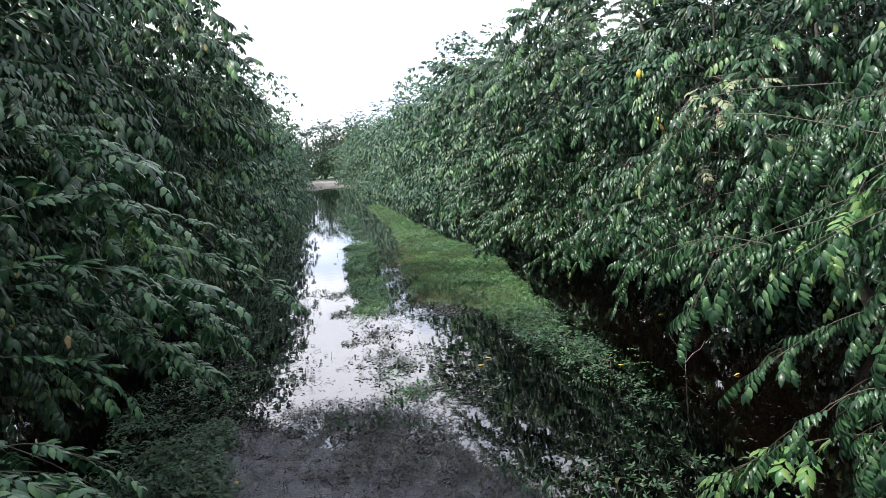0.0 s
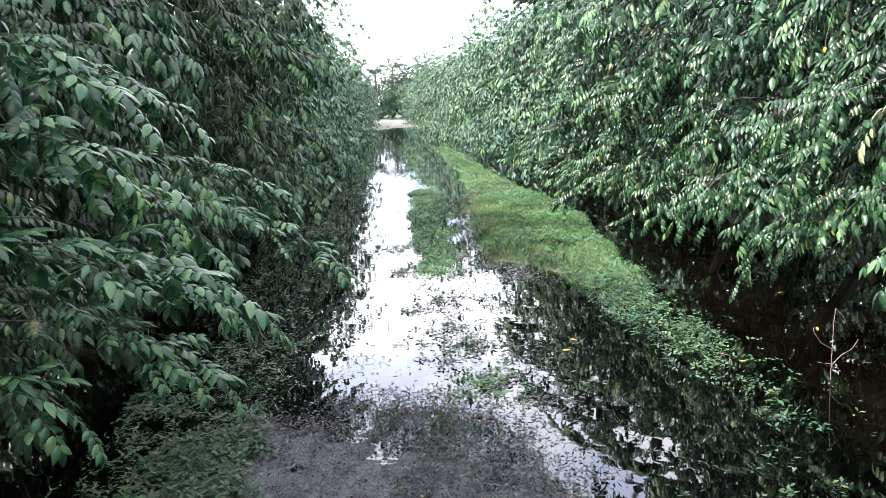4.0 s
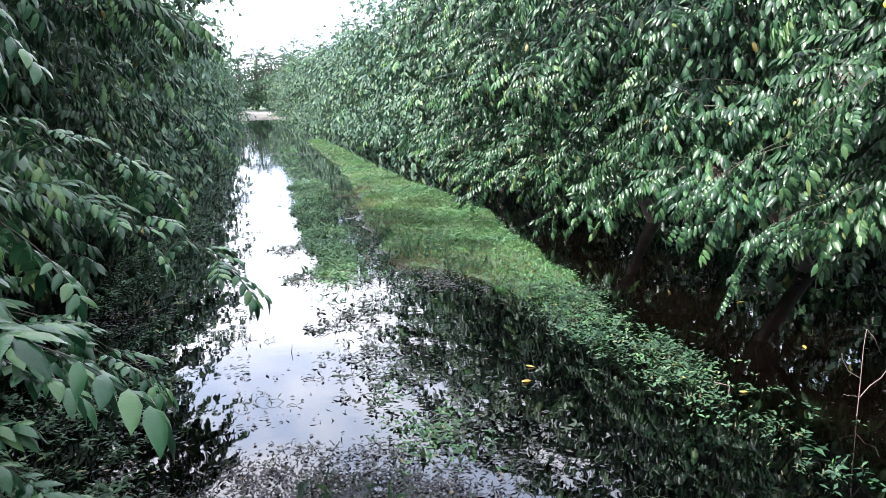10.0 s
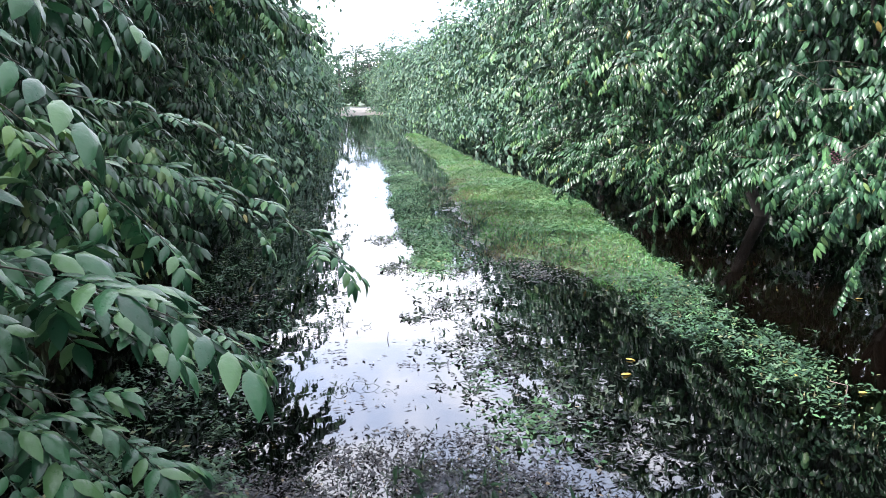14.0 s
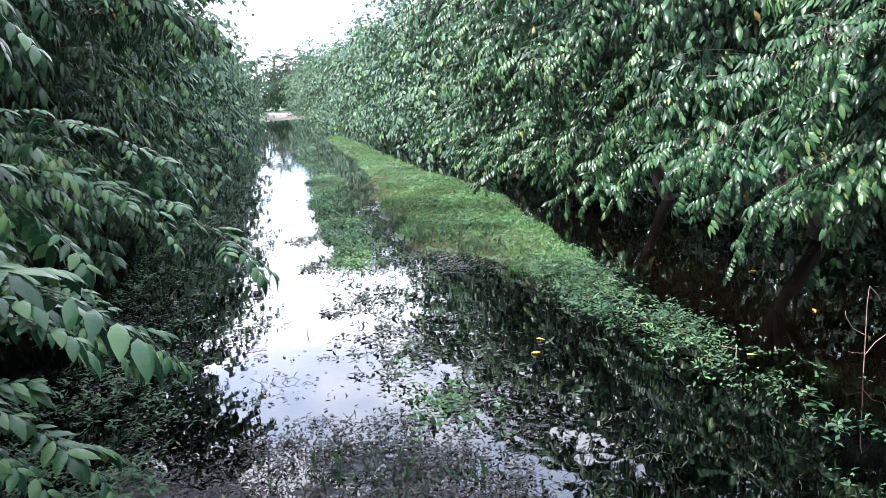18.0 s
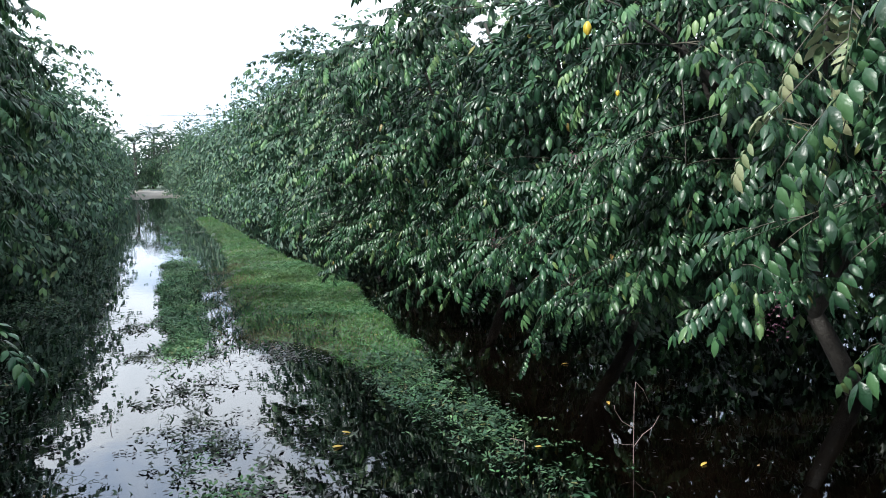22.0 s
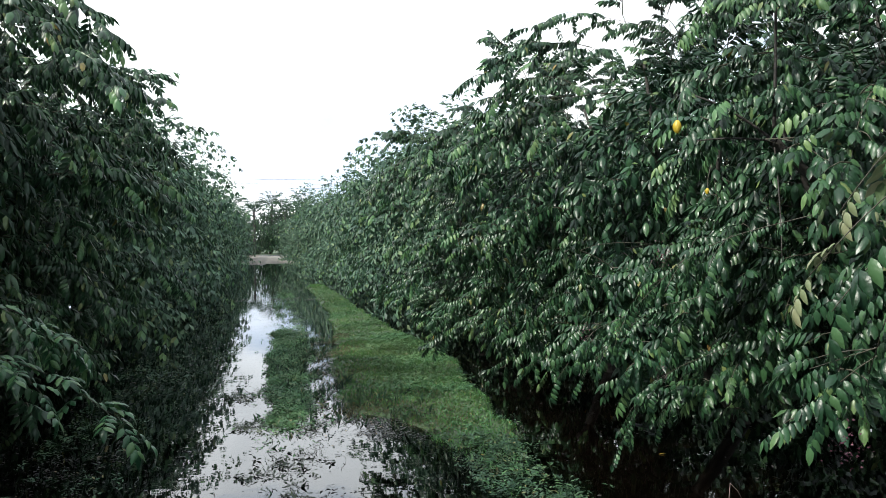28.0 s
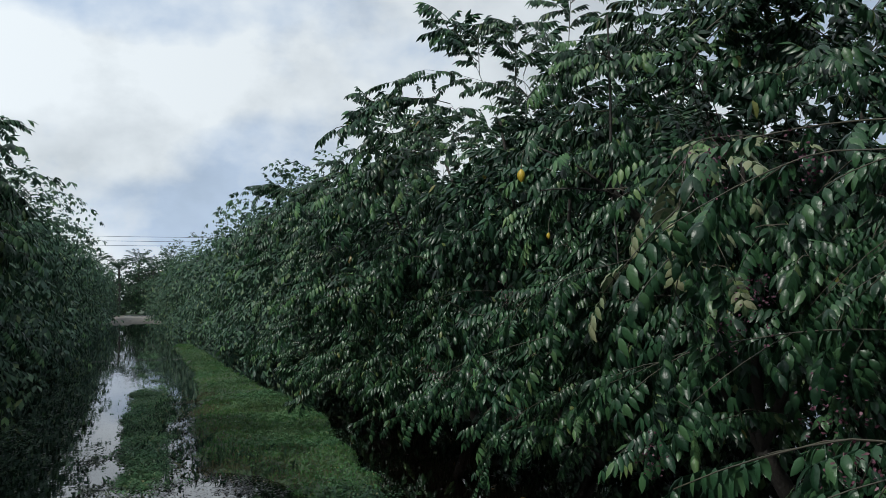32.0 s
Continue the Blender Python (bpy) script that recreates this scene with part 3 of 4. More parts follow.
# filler tree, added in rows mostly to keep sky light from under the canopy
BUSHY = fruit_tree(47, 0, 34, 2.3, 2.3, 1.75, MAT_LEAF, "dark filler tree with low skirts that closes gaps around the orchard rows", 1.0, 0.1)
LIME = fruit_tree(48, 0, 28, 2.2, 2.3, 2.2, MAT_LIME, "yellow-green tree at the end of the orchard row", 1.0, 0.12)


def plant_rows():
    """Two rows beside the lane, filler rows on either side added to block sky light, and the woods that close both
    ends.
    """
    rng = np.random.default_rng(5)
    used = set()

    def put(kinds, k, x, y, turn, size):
        src = kinds[k % len(kinds)]
        m = pose(x, y, -0.1, 0, 0, turn)
        if src.name not in used:
            used.add(src.name)
            src.matrix_world = m
            src.scale = (size, size, size)
            return src
        ob = copy_thing(src, m)
        ob.scale = (size, size, size)
        return ob

    for i in range(27):
        y = -5.2 + 2.75 * i
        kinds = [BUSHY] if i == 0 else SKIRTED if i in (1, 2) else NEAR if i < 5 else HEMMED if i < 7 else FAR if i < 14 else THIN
        size, turn = rng.uniform(0.95, 1.08) * (1.08 if i == 2 else 0.87 if i == 3 else 0.92 if i == 4 else 0.95 if i == 5 else 1), rng.uniform(-18, 18)
        if kinds is FAR or kinds is THIN:
            size, turn = size * 1.05, rng.uniform(0, 360)
        put(kinds, i, 4.72 - 2.05 * float(smooth(22, 66, y)) + rng.uniform(-0.15, 0.15) - 0.25 * (y < 2) - 0.15 * (4 <= i <= 8) + 0.1 * (i == 3) + 0.1 * (i == 2), y + rng.uniform(-0.3, 0.3) - 0.6 * (i == 2) - 0.3 * (i == 1), turn, size)
        y = -4.1 + 2.75 * i
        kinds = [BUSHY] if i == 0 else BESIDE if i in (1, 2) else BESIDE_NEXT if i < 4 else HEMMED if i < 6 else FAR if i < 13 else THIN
        size, turn = rng.uniform(0.98, 1.1) * (1.14 if i == 4 else 1), 180 + rng.uniform(-18, 18)
        if kinds is FAR or kinds is THIN:
            size, turn = size * 1.05, rng.uniform(0, 360)
        x = -2.3 - 0.12 * (i == 3) - 0.5 * (i > 3) - 0.6 * float(smooth(14, 62, y)) - 0.2 * (i == 4) - 0.15 * (i == 5) - 0.12 * (y < 5)
        put(kinds, i + 1, x + rng.uniform(-0.15, 0.15), y + rng.uniform(-0.3, 0.3), turn, size)
    # extra row added to shut out sky that shows beneath the crowns
    for i in range(9):
        put([BUSHY], 0, 9.9 + rng.uniform(-0.3, 0.3), -8 + 2.9 * i, rng.uniform(0, 360), rng.uniform(1.0, 1.15))
    # next rows, set close behind the lane's own to darken the hollows below
    for i in range(11):
        y = -7 + 3.1 * i
        put([BUSHY], 0, 7.5 + rng.uniform(-0.3, 0.3), y, rng.uniform(0, 360), rng.uniform(0.95, 1.1))
        put([BUSHY], 0, -5.2 + rng.uniform(-0.3, 0.3), y + 1, rng.uniform(0, 360), rng.uniform(0.95, 1.1))
    for i in range(3):
        put([LIME], 0, 3.4 + 0.1 * i, 58.5 + 2.6 * i, rng.uniform(0, 360), rng.uniform(0.85, 1.0))
    for i in range(11):
        put([BUSHY], 0, -15 + 3.1 * i + rng.uniform(-0.5, 0.5), 86 + rng.uniform(-1, 1), rng.uniform(0, 360), rng.uniform(1.25, 1.6))
    for i in range(5):
        put([BUSHY], 0, -7 + 3.4 * i + rng.uniform(-0.5, 0.5), 90.5 + rng.uniform(-1, 1), rng.uniform(0, 360), rng.uniform(1.6, 1.9))
    # unseen trees added behind the start of the lane, for reflections and light
    for i in range(6):
        put([BUSHY], 0, -6 + 2.2 * i, -12 + rng.uniform(-1, 1), rng.uniform(0, 360), rng.uniform(1.0, 1.2))


plant_rows()


# ---- near branches, leaf by leaf ----
LEAF_MESHES = [tri_mesh("leaf", v, f, MAT_LEAF) for v, f in LEAVES[2]]
FLAT_MESHES = [tri_mesh("leaf", v, f, MAT_FRESH) for v, f in FLAT]
YOUNG_MESHES = [tri_mesh("leaf", v, f, MAT_YOUNG) for v, f in FLAT[:2]]
PALE_MESHES = [tri_mesh("leaf", v, f, MAT_PALE) for v, f in FLAT[2:]]


def tree_near(x, y):
    trees = [o for o in scene.objects if o.name.startswith("fruit_tree") and o.parent is None]
    return min(trees, key=lambda o: (o.location.x - x) ** 2 + (o.location.y - y) ** 2)


def leafy_branch(tree, points, size=1.0, young=False, first=0.12, step=0.054, seed=1):
    """A branch of a tree through the given places, with every leaf an object of its own."""
    rng = np.random.default_rng(seed)
    pts = np.array(points, dtype=float)
    back = pts[0] + unit(pts[0] - pts[1]) * 0.35 - [0, 0, 0.06]
    pts = np.concatenate([[back], pts])
    t = np.linspace(0, len(pts) - 1, 4 * len(pts))
    line = np.stack([np.interp(t, np.arange(len(pts)), pts[:, k]) for k in range(3)], axis=1)
    line[1:-1] = (line[:-2] + line[2:] + line[1:-1]) / 3
    inv = Matrix.LocRotScale(tree.location, tree.rotation_euler, tree.scale).inverted()
    lines = [line]
    along = unit(line[-1] - line[len(line) // 2])
    side = unit(np.cross(along, [0, 0, 1.0]))
    for k, u in enumerate((0.45, 0.58, 0.7, 0.82)):
        root = line[int(u * (len(line) - 1))]
        way = along * 0.8 + side * (0.62 if k % 2 else -0.62) + [0, 0, rng.uniform(-0.3, 0.02)]
        tip = root + way * rng.uniform(0.16, 0.26)
        lines.append(bezier(root, (root + tip) / 2 + [0, 0, 0.02], tip, 5))
    me = tri_mesh("branch", *tubes(lines, [np.linspace(0.0022 if n == 0 else 0.0015, 0.001, len(l)) for n, l in enumerate(lines)], 5), MAT_TWIG, True)
    branch = child("branch", me, tree)
    branch.matrix_parent_inverse = inv
    pool = PALE_MESHES if young == "pale" else YOUNG_MESHES if young else FLAT_MESHES if pts[-1][0] < 0.5 else LEAF_MESHES
    for n, l in enumerate(lines):
        pos, m = spray_leaves(rng, l, 2, first if n == 0 else 0.3, step, -0.05 if pts[-1][0] < 0.5 else 0.2)
        for p, r in zip(pos, m):
            leaf = child("leaf", pool[int(rng.integers(0, len(pool)))], branch)
            leaf.matrix_basis = Matrix.Translation(p) @ Matrix((r * size).tolist()).to_4x4()


PALE_STRAND = [(2.3, 0.72, 2.0), (2.05, 0.65, 1.96), (1.98, 0.6, 1.82), (1.96, 0.6, 1.68)]
LEFT, LEFT_BACK, LEFT_NEXT = tree_near(-2.5, 1.4), tree_near(-2.5, -1.4), tree_near(-2.5, 4.2)
RIGHT, RIGHT_BACK, RIGHT_NEXT = tree_near(4.3, 0.3), tree_near(4.3, -2.4), tree_near(4.7, 3.1)
for n, (tree, size, young, pts) in enumerate((
        (LEFT, 1.15, False, [(-0.62, 0.55, 1.46), (-0.38, 0.85, 1.38), (-0.08, 1.05, 1.2)]),
        (LEFT, 1.0, False, [(-0.65, 0.85, 1.36), (-0.42, 1.15, 1.27), (-0.16, 1.3, 1.08)]),
        (LEFT, 1.0, False, [(-0.65, 1.76, 1.47), (-0.44, 1.84, 1.38), (-0.27, 1.9, 1.13)]),
        (LEFT, 1.0, False, [(-0.55, 1.25, 1.05), (-0.4, 1.42, 0.95), (-0.24, 1.48, 0.78)]),
        (LEFT, 1.0, False, [(-0.45, 1.55, 1.18), (-0.29, 1.82, 1.05), (-0.13, 1.91, 0.84)]),
        (LEFT, 0.95, False, [(-0.58, 1.0, 1.2), (-0.45, 1.14, 1.08), (-0.3, 1.22, 0.9)]),
        (LEFT, 0.95, False, [(-0.68, 0.6, 1.1), (-0.56, 0.72, 1.03), (-0.43, 0.77, 0.88)]),
        (LEFT, 1.0, False, [(-0.62, 0.7, 1.72), (-0.48, 0.88, 1.74), (-0.36, 0.98, 1.62)]),
        (LEFT, 0.8, True, [(-0.62, 1.4, 1.7), (-0.52, 1.5, 1.6), (-0.46, 1.57, 1.45)]),
        (LEFT, 1.0, False, [(-0.7, 1.5, 1.95), (-0.5, 1.7, 1.9), (-0.36, 1.85, 1.72)]),
        (LEFT, 1.0, False, [(-0.75, 1.0, 2.0), (-0.55, 1.1, 1.98), (-0.42, 1.2, 1.84)]),
        (LEFT_NEXT, 1.0, False, [(-0.55, 2.85, 1.28), (-0.2, 3.0, 1.13), (0.15, 3.0, 0.86)]),
        (LEFT_NEXT, 1.0, False, [(-0.6, 2.9, 1.5), (-0.32, 3.1, 1.38), (-0.15, 3.22, 1.19)]),
        (LEFT_NEXT, 1.0, False, [(-0.6, 2.3, 1.0), (-0.4, 2.5, 0.85), (-0.15, 2.6, 0.6)]),
        (LEFT_BACK, 0.95, False, [(-0.6, -1.15, 1.2), (-0.3, -1.1, 1.19), (0.0, -1.05, 1.06)]),
        (LEFT_BACK, 0.95, False, [(-0.6, -1.35, 1.15), (-0.25, -1.28, 1.14), (0.08, -1.2, 1.02)]),
        (LEFT_BACK, 0.9, False, [(-0.6, -0.95, 1.2), (-0.3, -0.9, 1.18), (-0.05, -0.82, 1.06)]),
        (LEFT_BACK, 0.9, False, [(-0.5, -1.2, 1.05), (-0.1, -1.12, 1.08), (0.2, -1.05, 0.96)]),
        (LEFT_BACK, 0.9, False, [(-0.5, -1.05, 0.95), (0.0, -0.98, 1.0), (0.23, -0.88, 0.88)]),
        (LEFT_BACK, 0.95, False, [(-0.6, -1.5, 1.05), (-0.2, -1.4, 1.08), (0.1, -1.35, 0.98)]),
        (LEFT_BACK, 0.85, False, [(-0.5, -0.5, 1.1), (-0.34, -0.42, 1.08), (-0.22, -0.3, 0.95)]),
        (LEFT_BACK, 0.9, False, [(-0.6, -0.3, 1.0), (-0.42, -0.2, 0.9), (-0.3, -0.1, 0.72)]),
        (RIGHT, 1.15, False, [(2.1, 0.3, 1.93), (1.93, 0.47, 1.9), (1.95, 0.57, 1.65), (1.93, 0.64, 1.42)]),
        (RIGHT, 1.1, False, [(2.02, -0.02, 1.82), (1.9, 0.17, 1.84), (1.83, 0.32, 1.75)]),
        (RIGHT, 1.05, False, [(1.95, -0.12, 1.38), (1.83, 0.04, 1.41), (1.75, 0.2, 1.34)]),
        (RIGHT, 1.15, False, [(1.86, -0.2, 1.42), (1.77, -0.06, 1.34), (1.68, -0.02, 1.1)]),
        (RIGHT, 1.0, False, [(2.25, 0.5, 1.53), (2.06, 0.66, 1.49), (1.93, 0.82, 1.4)]),
        (RIGHT, 1.05, False, [(2.1, 0.08, 1.42), (2.01, 0.25, 1.31), (1.97, 0.34, 1.1)]),
        (RIGHT, 0.75, "pale", PALE_STRAND),
        (RIGHT_BACK, 1.0, False, [(2.1, -0.7, 1.3), (1.92, -0.5, 1.2), (1.72, -0.3, 0.98)]),
        (RIGHT_BACK, 1.0, False, [(2.0, -0.9, 1.12), (1.8, -0.72, 1.06), (1.62, -0.62, 0.86)]),
        (RIGHT_BACK, 1.0, False, [(2.0, -0.95, 1.6), (1.86, -0.77, 1.54), (1.76, -0.55, 1.42)]),
        (RIGHT_BACK, 1.0, True, [(2.05, -0.4, 0.8), (1.9, -0.2, 0.7), (1.75, 0.0, 0.5)]),
        (RIGHT_NEXT, 1.0, False, [(3.0, 3.4, 0.95), (2.9, 3.6, 0.8), (2.78, 3.7, 0.45)]),
        (RIGHT_NEXT, 1.0, False, [(3.35, 3.7, 1.0), (3.25, 3.8, 0.85), (3.1, 3.85, 0.5)]),
        (RIGHT_NEXT, 1.0, False, [(3.1, 4.1, 1.15), (2.95, 4.2, 1.0), (2.75, 4.25, 0.75)]),
        (RIGHT_NEXT, 1.0, False, [(2.6, 3.1, 1.3), (2.4, 3.2, 1.2), (2.2, 3.2, 0.95)]),
        (RIGHT_NEXT, 1.0, False, [(2.75, 2.4, 1.7), (2.55, 2.5, 1.6), (2.32, 2.52, 1.38)]),
        (RIGHT_NEXT, 1.3, False, [(3.6, 4.8, 3.25), (3.1, 5.05, 3.42), (2.62, 5.2, 3.3)]))):
    leafy_branch(tree, pts, size * (0.6 if tree in (RIGHT, RIGHT_BACK) else 0.72), young, step=0.085, seed=100 + n)


def side_sprays():
    """The dense, low outer sprays of the two trees that the lane passes closest."""
    rng = np.random.default_rng(23)
    for n in range(70):
        y = rng.uniform(-1.6, -0.3) if n % 2 else rng.uniform(-0.9, 0.75)
        z = rng.uniform(1.65 if y > 0.1 else 1.35 if y > -0.3 else 0.3, 1.9)
        x = (1.98 if y > -0.3 else 1.76) + 0.3 * abs(z - 1.0) + rng.uniform(-0.05, 0.32) + 0.12 * max(0.0, y)
        fall, turn = rng.uniform(0.16, 0.34), rng.uniform(-0.12, 0.3)
        pts = [(x + 0.4, y - turn, z + 0.06), (x + 0.18, y - turn * 0.3, z + 0.05), (x, y, z - fall)]
        leafy_branch(RIGHT if y > -0.9 else RIGHT_BACK, pts, rng.uniform(0.55, 0.72) * (0.75 if n % 10 == 1 else 1), n % 10 == 1, seed=180 + n, step=0.08)


side_sprays()


def bare_limbs(tree):
    """Pale, leafless limbs that show between the leaves of one tree."""
    inv = Matrix.LocRotScale(tree.location, tree.rotation_euler, tree.scale).inverted()
    hub = np.array(HUB)
    for tip, r in HUB_LIMBS:
        line = bezier(hub, (hub + np.array(tip)) / 2 + [0.03, 0.02, 0.05], np.array(tip, dtype=float), 7)
        ob = child("limb", tri_mesh("limb", *tubes([line], [np.linspace(r, r * 0.5, 7)], 7), MAT_BARK, True), tree, "bare grey limb")
        ob.matrix_parent_inverse = inv


HUB = (3.42, 3.12, 2.2)
HUB_LIMBS = (((3.0, 3.2, 2.45), 0.009), ((2.95, 3.3, 2.2), 0.006), ((3.35, 3.0, 3.2), 0.011), ((3.35, 2.95, 1.55), 0.005), ((4.3, 3.15, 1.4), 0.03))
bare_limbs(RIGHT_NEXT)


# ---- small growth, scattered ----
def scatter(rng, n, x0, x1, y0, y1, mask, clump=2.4, bare=0.1):
    """Places where the mask allows, thicker in clumps."""
    x, y = rng.uniform(x0, x1, n * 4), rng.uniform(y0, y1, n * 4)
    p = mask(x, y) * (bare + (1 - bare) * smooth(-0.15, 0.45, wave(x, y, clump, 0.7) + 0.35 * wave(x, y, clump * 3.1, 2.2)))
    keep = rng.random(n * 4) < p
    return np.stack([x[keep], y[keep]], 1)[:n]


def turned(rng, n, tilt=0.25):
    a = rng.uniform(0, 2 * np.pi, n)
    d = np.stack([np.cos(a), np.sin(a), rng.normal(0, tilt, n)], 1)
    return frames_for(d, np.tile([0, 0, 1.0], (n, 1)) + rng.normal(0, tilt, (n, 3)))


def weed_template(seed, leaves, size, tall):
    rng = np.random.default_rng(seed)
    parts = []
    for k in range(leaves):
        h = tall * (0.25 + 0.75 * k / leaves)
        v, f = leaflet(size * rng.uniform(0.7, 1.15), size * 0.42, 0)
        m = rot("Z", 137.5 * k + rng.uniform(-20, 20)) @ rot("Y", rng.uniform(-35, 15))
        parts.append((v @ m.T + np.array((rng.normal(0, 0.006), rng.normal(0, 0.006), h)), f))
    parts.append((np.array([(0.0015, 0, 0), (-0.0015, 0.001, 0), (0, 0, tall)]), np.array([(0, 1, 2)])))
    return join(parts)


def blade_template(seed, tall, wide, lean):
    v = np.array([(0, wide / 2, 0), (0, -wide / 2, 0), (lean * 0.4, 0.0, tall * 0.62), (lean, 0, tall * (1 - 0.3 * lean / max(tall, 0.01)))])
    return v + 0.0, np.array([(0, 1, 2), (0, 2, 3)])


def grow(name, mat, rng, templates, places, size, lift=0.0, tilt=0.12, label="", category="", flat=False):
    """One object of kind stuff: a template at each place, resting on the ground or on the water."""
    parts = []
    kind = rng.integers(0, len(templates), len(places))
    for k, (tv, tf) in enumerate(templates):
        p = places[kind == k]
        if not len(p):
            continue
        z = np.maximum(height(p[:, 0], p[:, 1]), 0.0 if flat else -0.05) + lift
        pos = np.stack([p[:, 0], p[:, 1], z + (rng.uniform(0, 0.006, len(p)) if flat else 0)], 1)
        parts.append(stamp(tv, tf, turned(rng, len(p), tilt) * rng.uniform(size[0], size[1], (len(p), 1, 1)), pos))
    return tagged(new(name, tri_mesh(name, *join(parts), mat)), label, category, kind="stuff")


WEEDS = [weed_template(60 + k, 8, 0.05, 0.1) for k in range(4)]
BLADES = [blade_template(k, 0.085, 0.006, ln) for k, ln in enumerate((0.01, 0.03, 0.05, 0.065))]
FLECKS = [(np.array([(-0.5, 0, 0), (0, 0.26, 0.03), (0.5, 0, 0.02), (0.05, -0.22, 0.05)]) * 0.03, np.array([(0, 1, 2), (0, 2, 3)])),
          (np.array([(-0.5, 0.05, 0), (-0.1, 0.3, 0.05), (0.45, 0.1, 0.0), (0.1, -0.18, 0.1)]) * 0.026, np.array([(0, 1, 2), (0, 2, 3)])),
          (np.array([(-0.6, 0.05, 0), (-0.1, 0.17, 0.1), (0.6, 0.0, 0.05), (0.0, -0.1, 0.0)]) * 0.024, np.array([(0, 1, 2), (0, 2, 3)]))]


def every(x, y):
    return np.ones_like(x)


rng = np.random.default_rng(77)
grow("verge_grass", MAT_GRASS, rng, BLADES, np.concatenate([
    scatter(rng, 36000, 1.2, 3.3, 5.2, 12, lambda x, y: verge_mask(x, y) * smooth(4.4, 6.0, y + 1.0 * (x - 2.2)), 3.0, 0.6), scatter(rng, 1300, 1.95, 2.95, 2.2, 6.4, lambda x, y: smooth(2.05, 2.35, x) * (1 - smooth(2.55, 2.85, x)) * smooth(1.8, 5.8, y), 3.0, 0.1), scatter(rng, 30000, 1.2, 3.3, 11.5, 31, verge_mask, 3.0, 0.6)]),
    (0.28, 0.7), -0.006, 0.7, "short bright green grass on the raised verge", "grass")
grow("dry_grass", MAT_DRY, rng, BLADES, np.concatenate([
    scatter(rng, 22000, 0.9, 2.5, 6.2, 14, lambda x, y: np.exp(-((x - verge_left(y) - 0.1) / 0.32) ** 2), 2.2),
    scatter(rng, 3500, 1.3, 2.5, 5.9, 7.6, lambda x, y: smooth(1.3, 1.6, x), 3.0, 0.3),
    scatter(rng, 4000, 0.9, 2.2, 12, 27, lambda x, y: np.exp(-((x - verge_left(y)) / 0.2) ** 2), 3.0),
    scatter(rng, 2600, 1.95, 2.9, 2.4, 5.8, lambda x, y: smooth(2.0, 2.3, x), 3.0), scatter(rng, 1800, 1.35, 2.7, -0.4, 2.0, lambda x, y: smooth(1.35, 1.7, x), 3.0, 0.2)]),
    (0.3, 0.7), -0.006, 0.9, "brownish trampled grass along the verge's edge", "grass")
grow("clover", MAT_CLOVER, rng, [weed_template(70 + k, 5, 0.032, 0.05) for k in range(3)], np.concatenate([
    scatter(rng, 520, 2.0, 2.95, 2.4, 6.2, lambda x, y: smooth(2.05, 2.35, x) * (1 - smooth(2.55, 2.85, x)) * smooth(1.8, 5.8, y), 2.2, 0.1),
    scatter(rng, 9500, 1.2, 3.2, 4.4, 13, lambda x, y: verge_mask(x, y) * smooth(0.0, 0.6, (x - verge_left(y)) / (verge_right(y) - verge_left(y) + 0.01)), 2.3, 0.12), scatter(rng, 5000, 1.3, 3.2, 12, 26, verge_mask, 1.7)]),
    (0.5, 1.25), -0.005, 0.3, "low leafy clover mixed into the verge", "clover")
grow("verge_weeds", MAT_WEED, rng, WEEDS, np.concatenate([
    scatter(rng, 1100, 1.95, 2.9, 2.5, 5.8, lambda x, y: smooth(2.0, 2.2, x + 0.06 * (y - 4)) * (1 - smooth(2.68, 2.86, x)) * smooth(2.9, 4.6, y), 2.6, 0.15),
    scatter(rng, 330, 2.0, 3.1, 1.2, 4.6, lambda x, y: smooth(2.0, 2.2, x) * (1 - smooth(2.8, 3.1, x)), 3.0, 0.05), scatter(rng, 160, 2.05, 2.95, 4.4, 5.8, lambda x, y: smooth(2.0, 2.2, x) * (1 - smooth(2.75, 2.95, x)), 2.2),
    scatter(rng, 420, 1.4, 2.7, -0.6, 1.7, lambda x, y: smooth(1.4, 1.7, x), 2.6, 0.15),
    scatter(rng, 500, 2.4, 3.2, 5.0, 12, lambda x, y: np.exp(-((x - verge_right(y)) / 0.16) ** 2), 2.2)]),
    (0.35, 0.9), -0.01, 0.3, "leafy green weeds at the water's edge", "weeds")
grow("margin_weeds", MAT_WEED, rng, WEEDS, np.concatenate([
    scatter(rng, 3600, -1.2, -0.12, -0.4, 4.4, margin_mask, 2.4, 0.12), scatter(rng, 1600, -1.2, -0.1, 4.2, 20, margin_mask, 2.0)]),
    (0.45, 0.95), -0.01, 0.3, "dense small-leaved weeds under the trees", "weeds")
grow("middle_weeds", MAT_CLOVER, rng, WEEDS, np.concatenate([
    scatter(rng, 2300, 0.5, 1.5, 6.5, 14, middle_mask, 2.6), scatter(rng, 2600, 0.5, 1.2, 5.5, 12, lambda x, y: smooth(0.52, 0.72, x) * (1 - smooth(0.98, 1.15, x)), 1.6), scatter(rng, 1500, 0.4, 1.6, 13, 27, middle_mask, 2.6),
    ]),
    (0.45, 0.95), -0.02, 0.3, "dark low weeds rising from the water between the wheel tracks", "weeds")
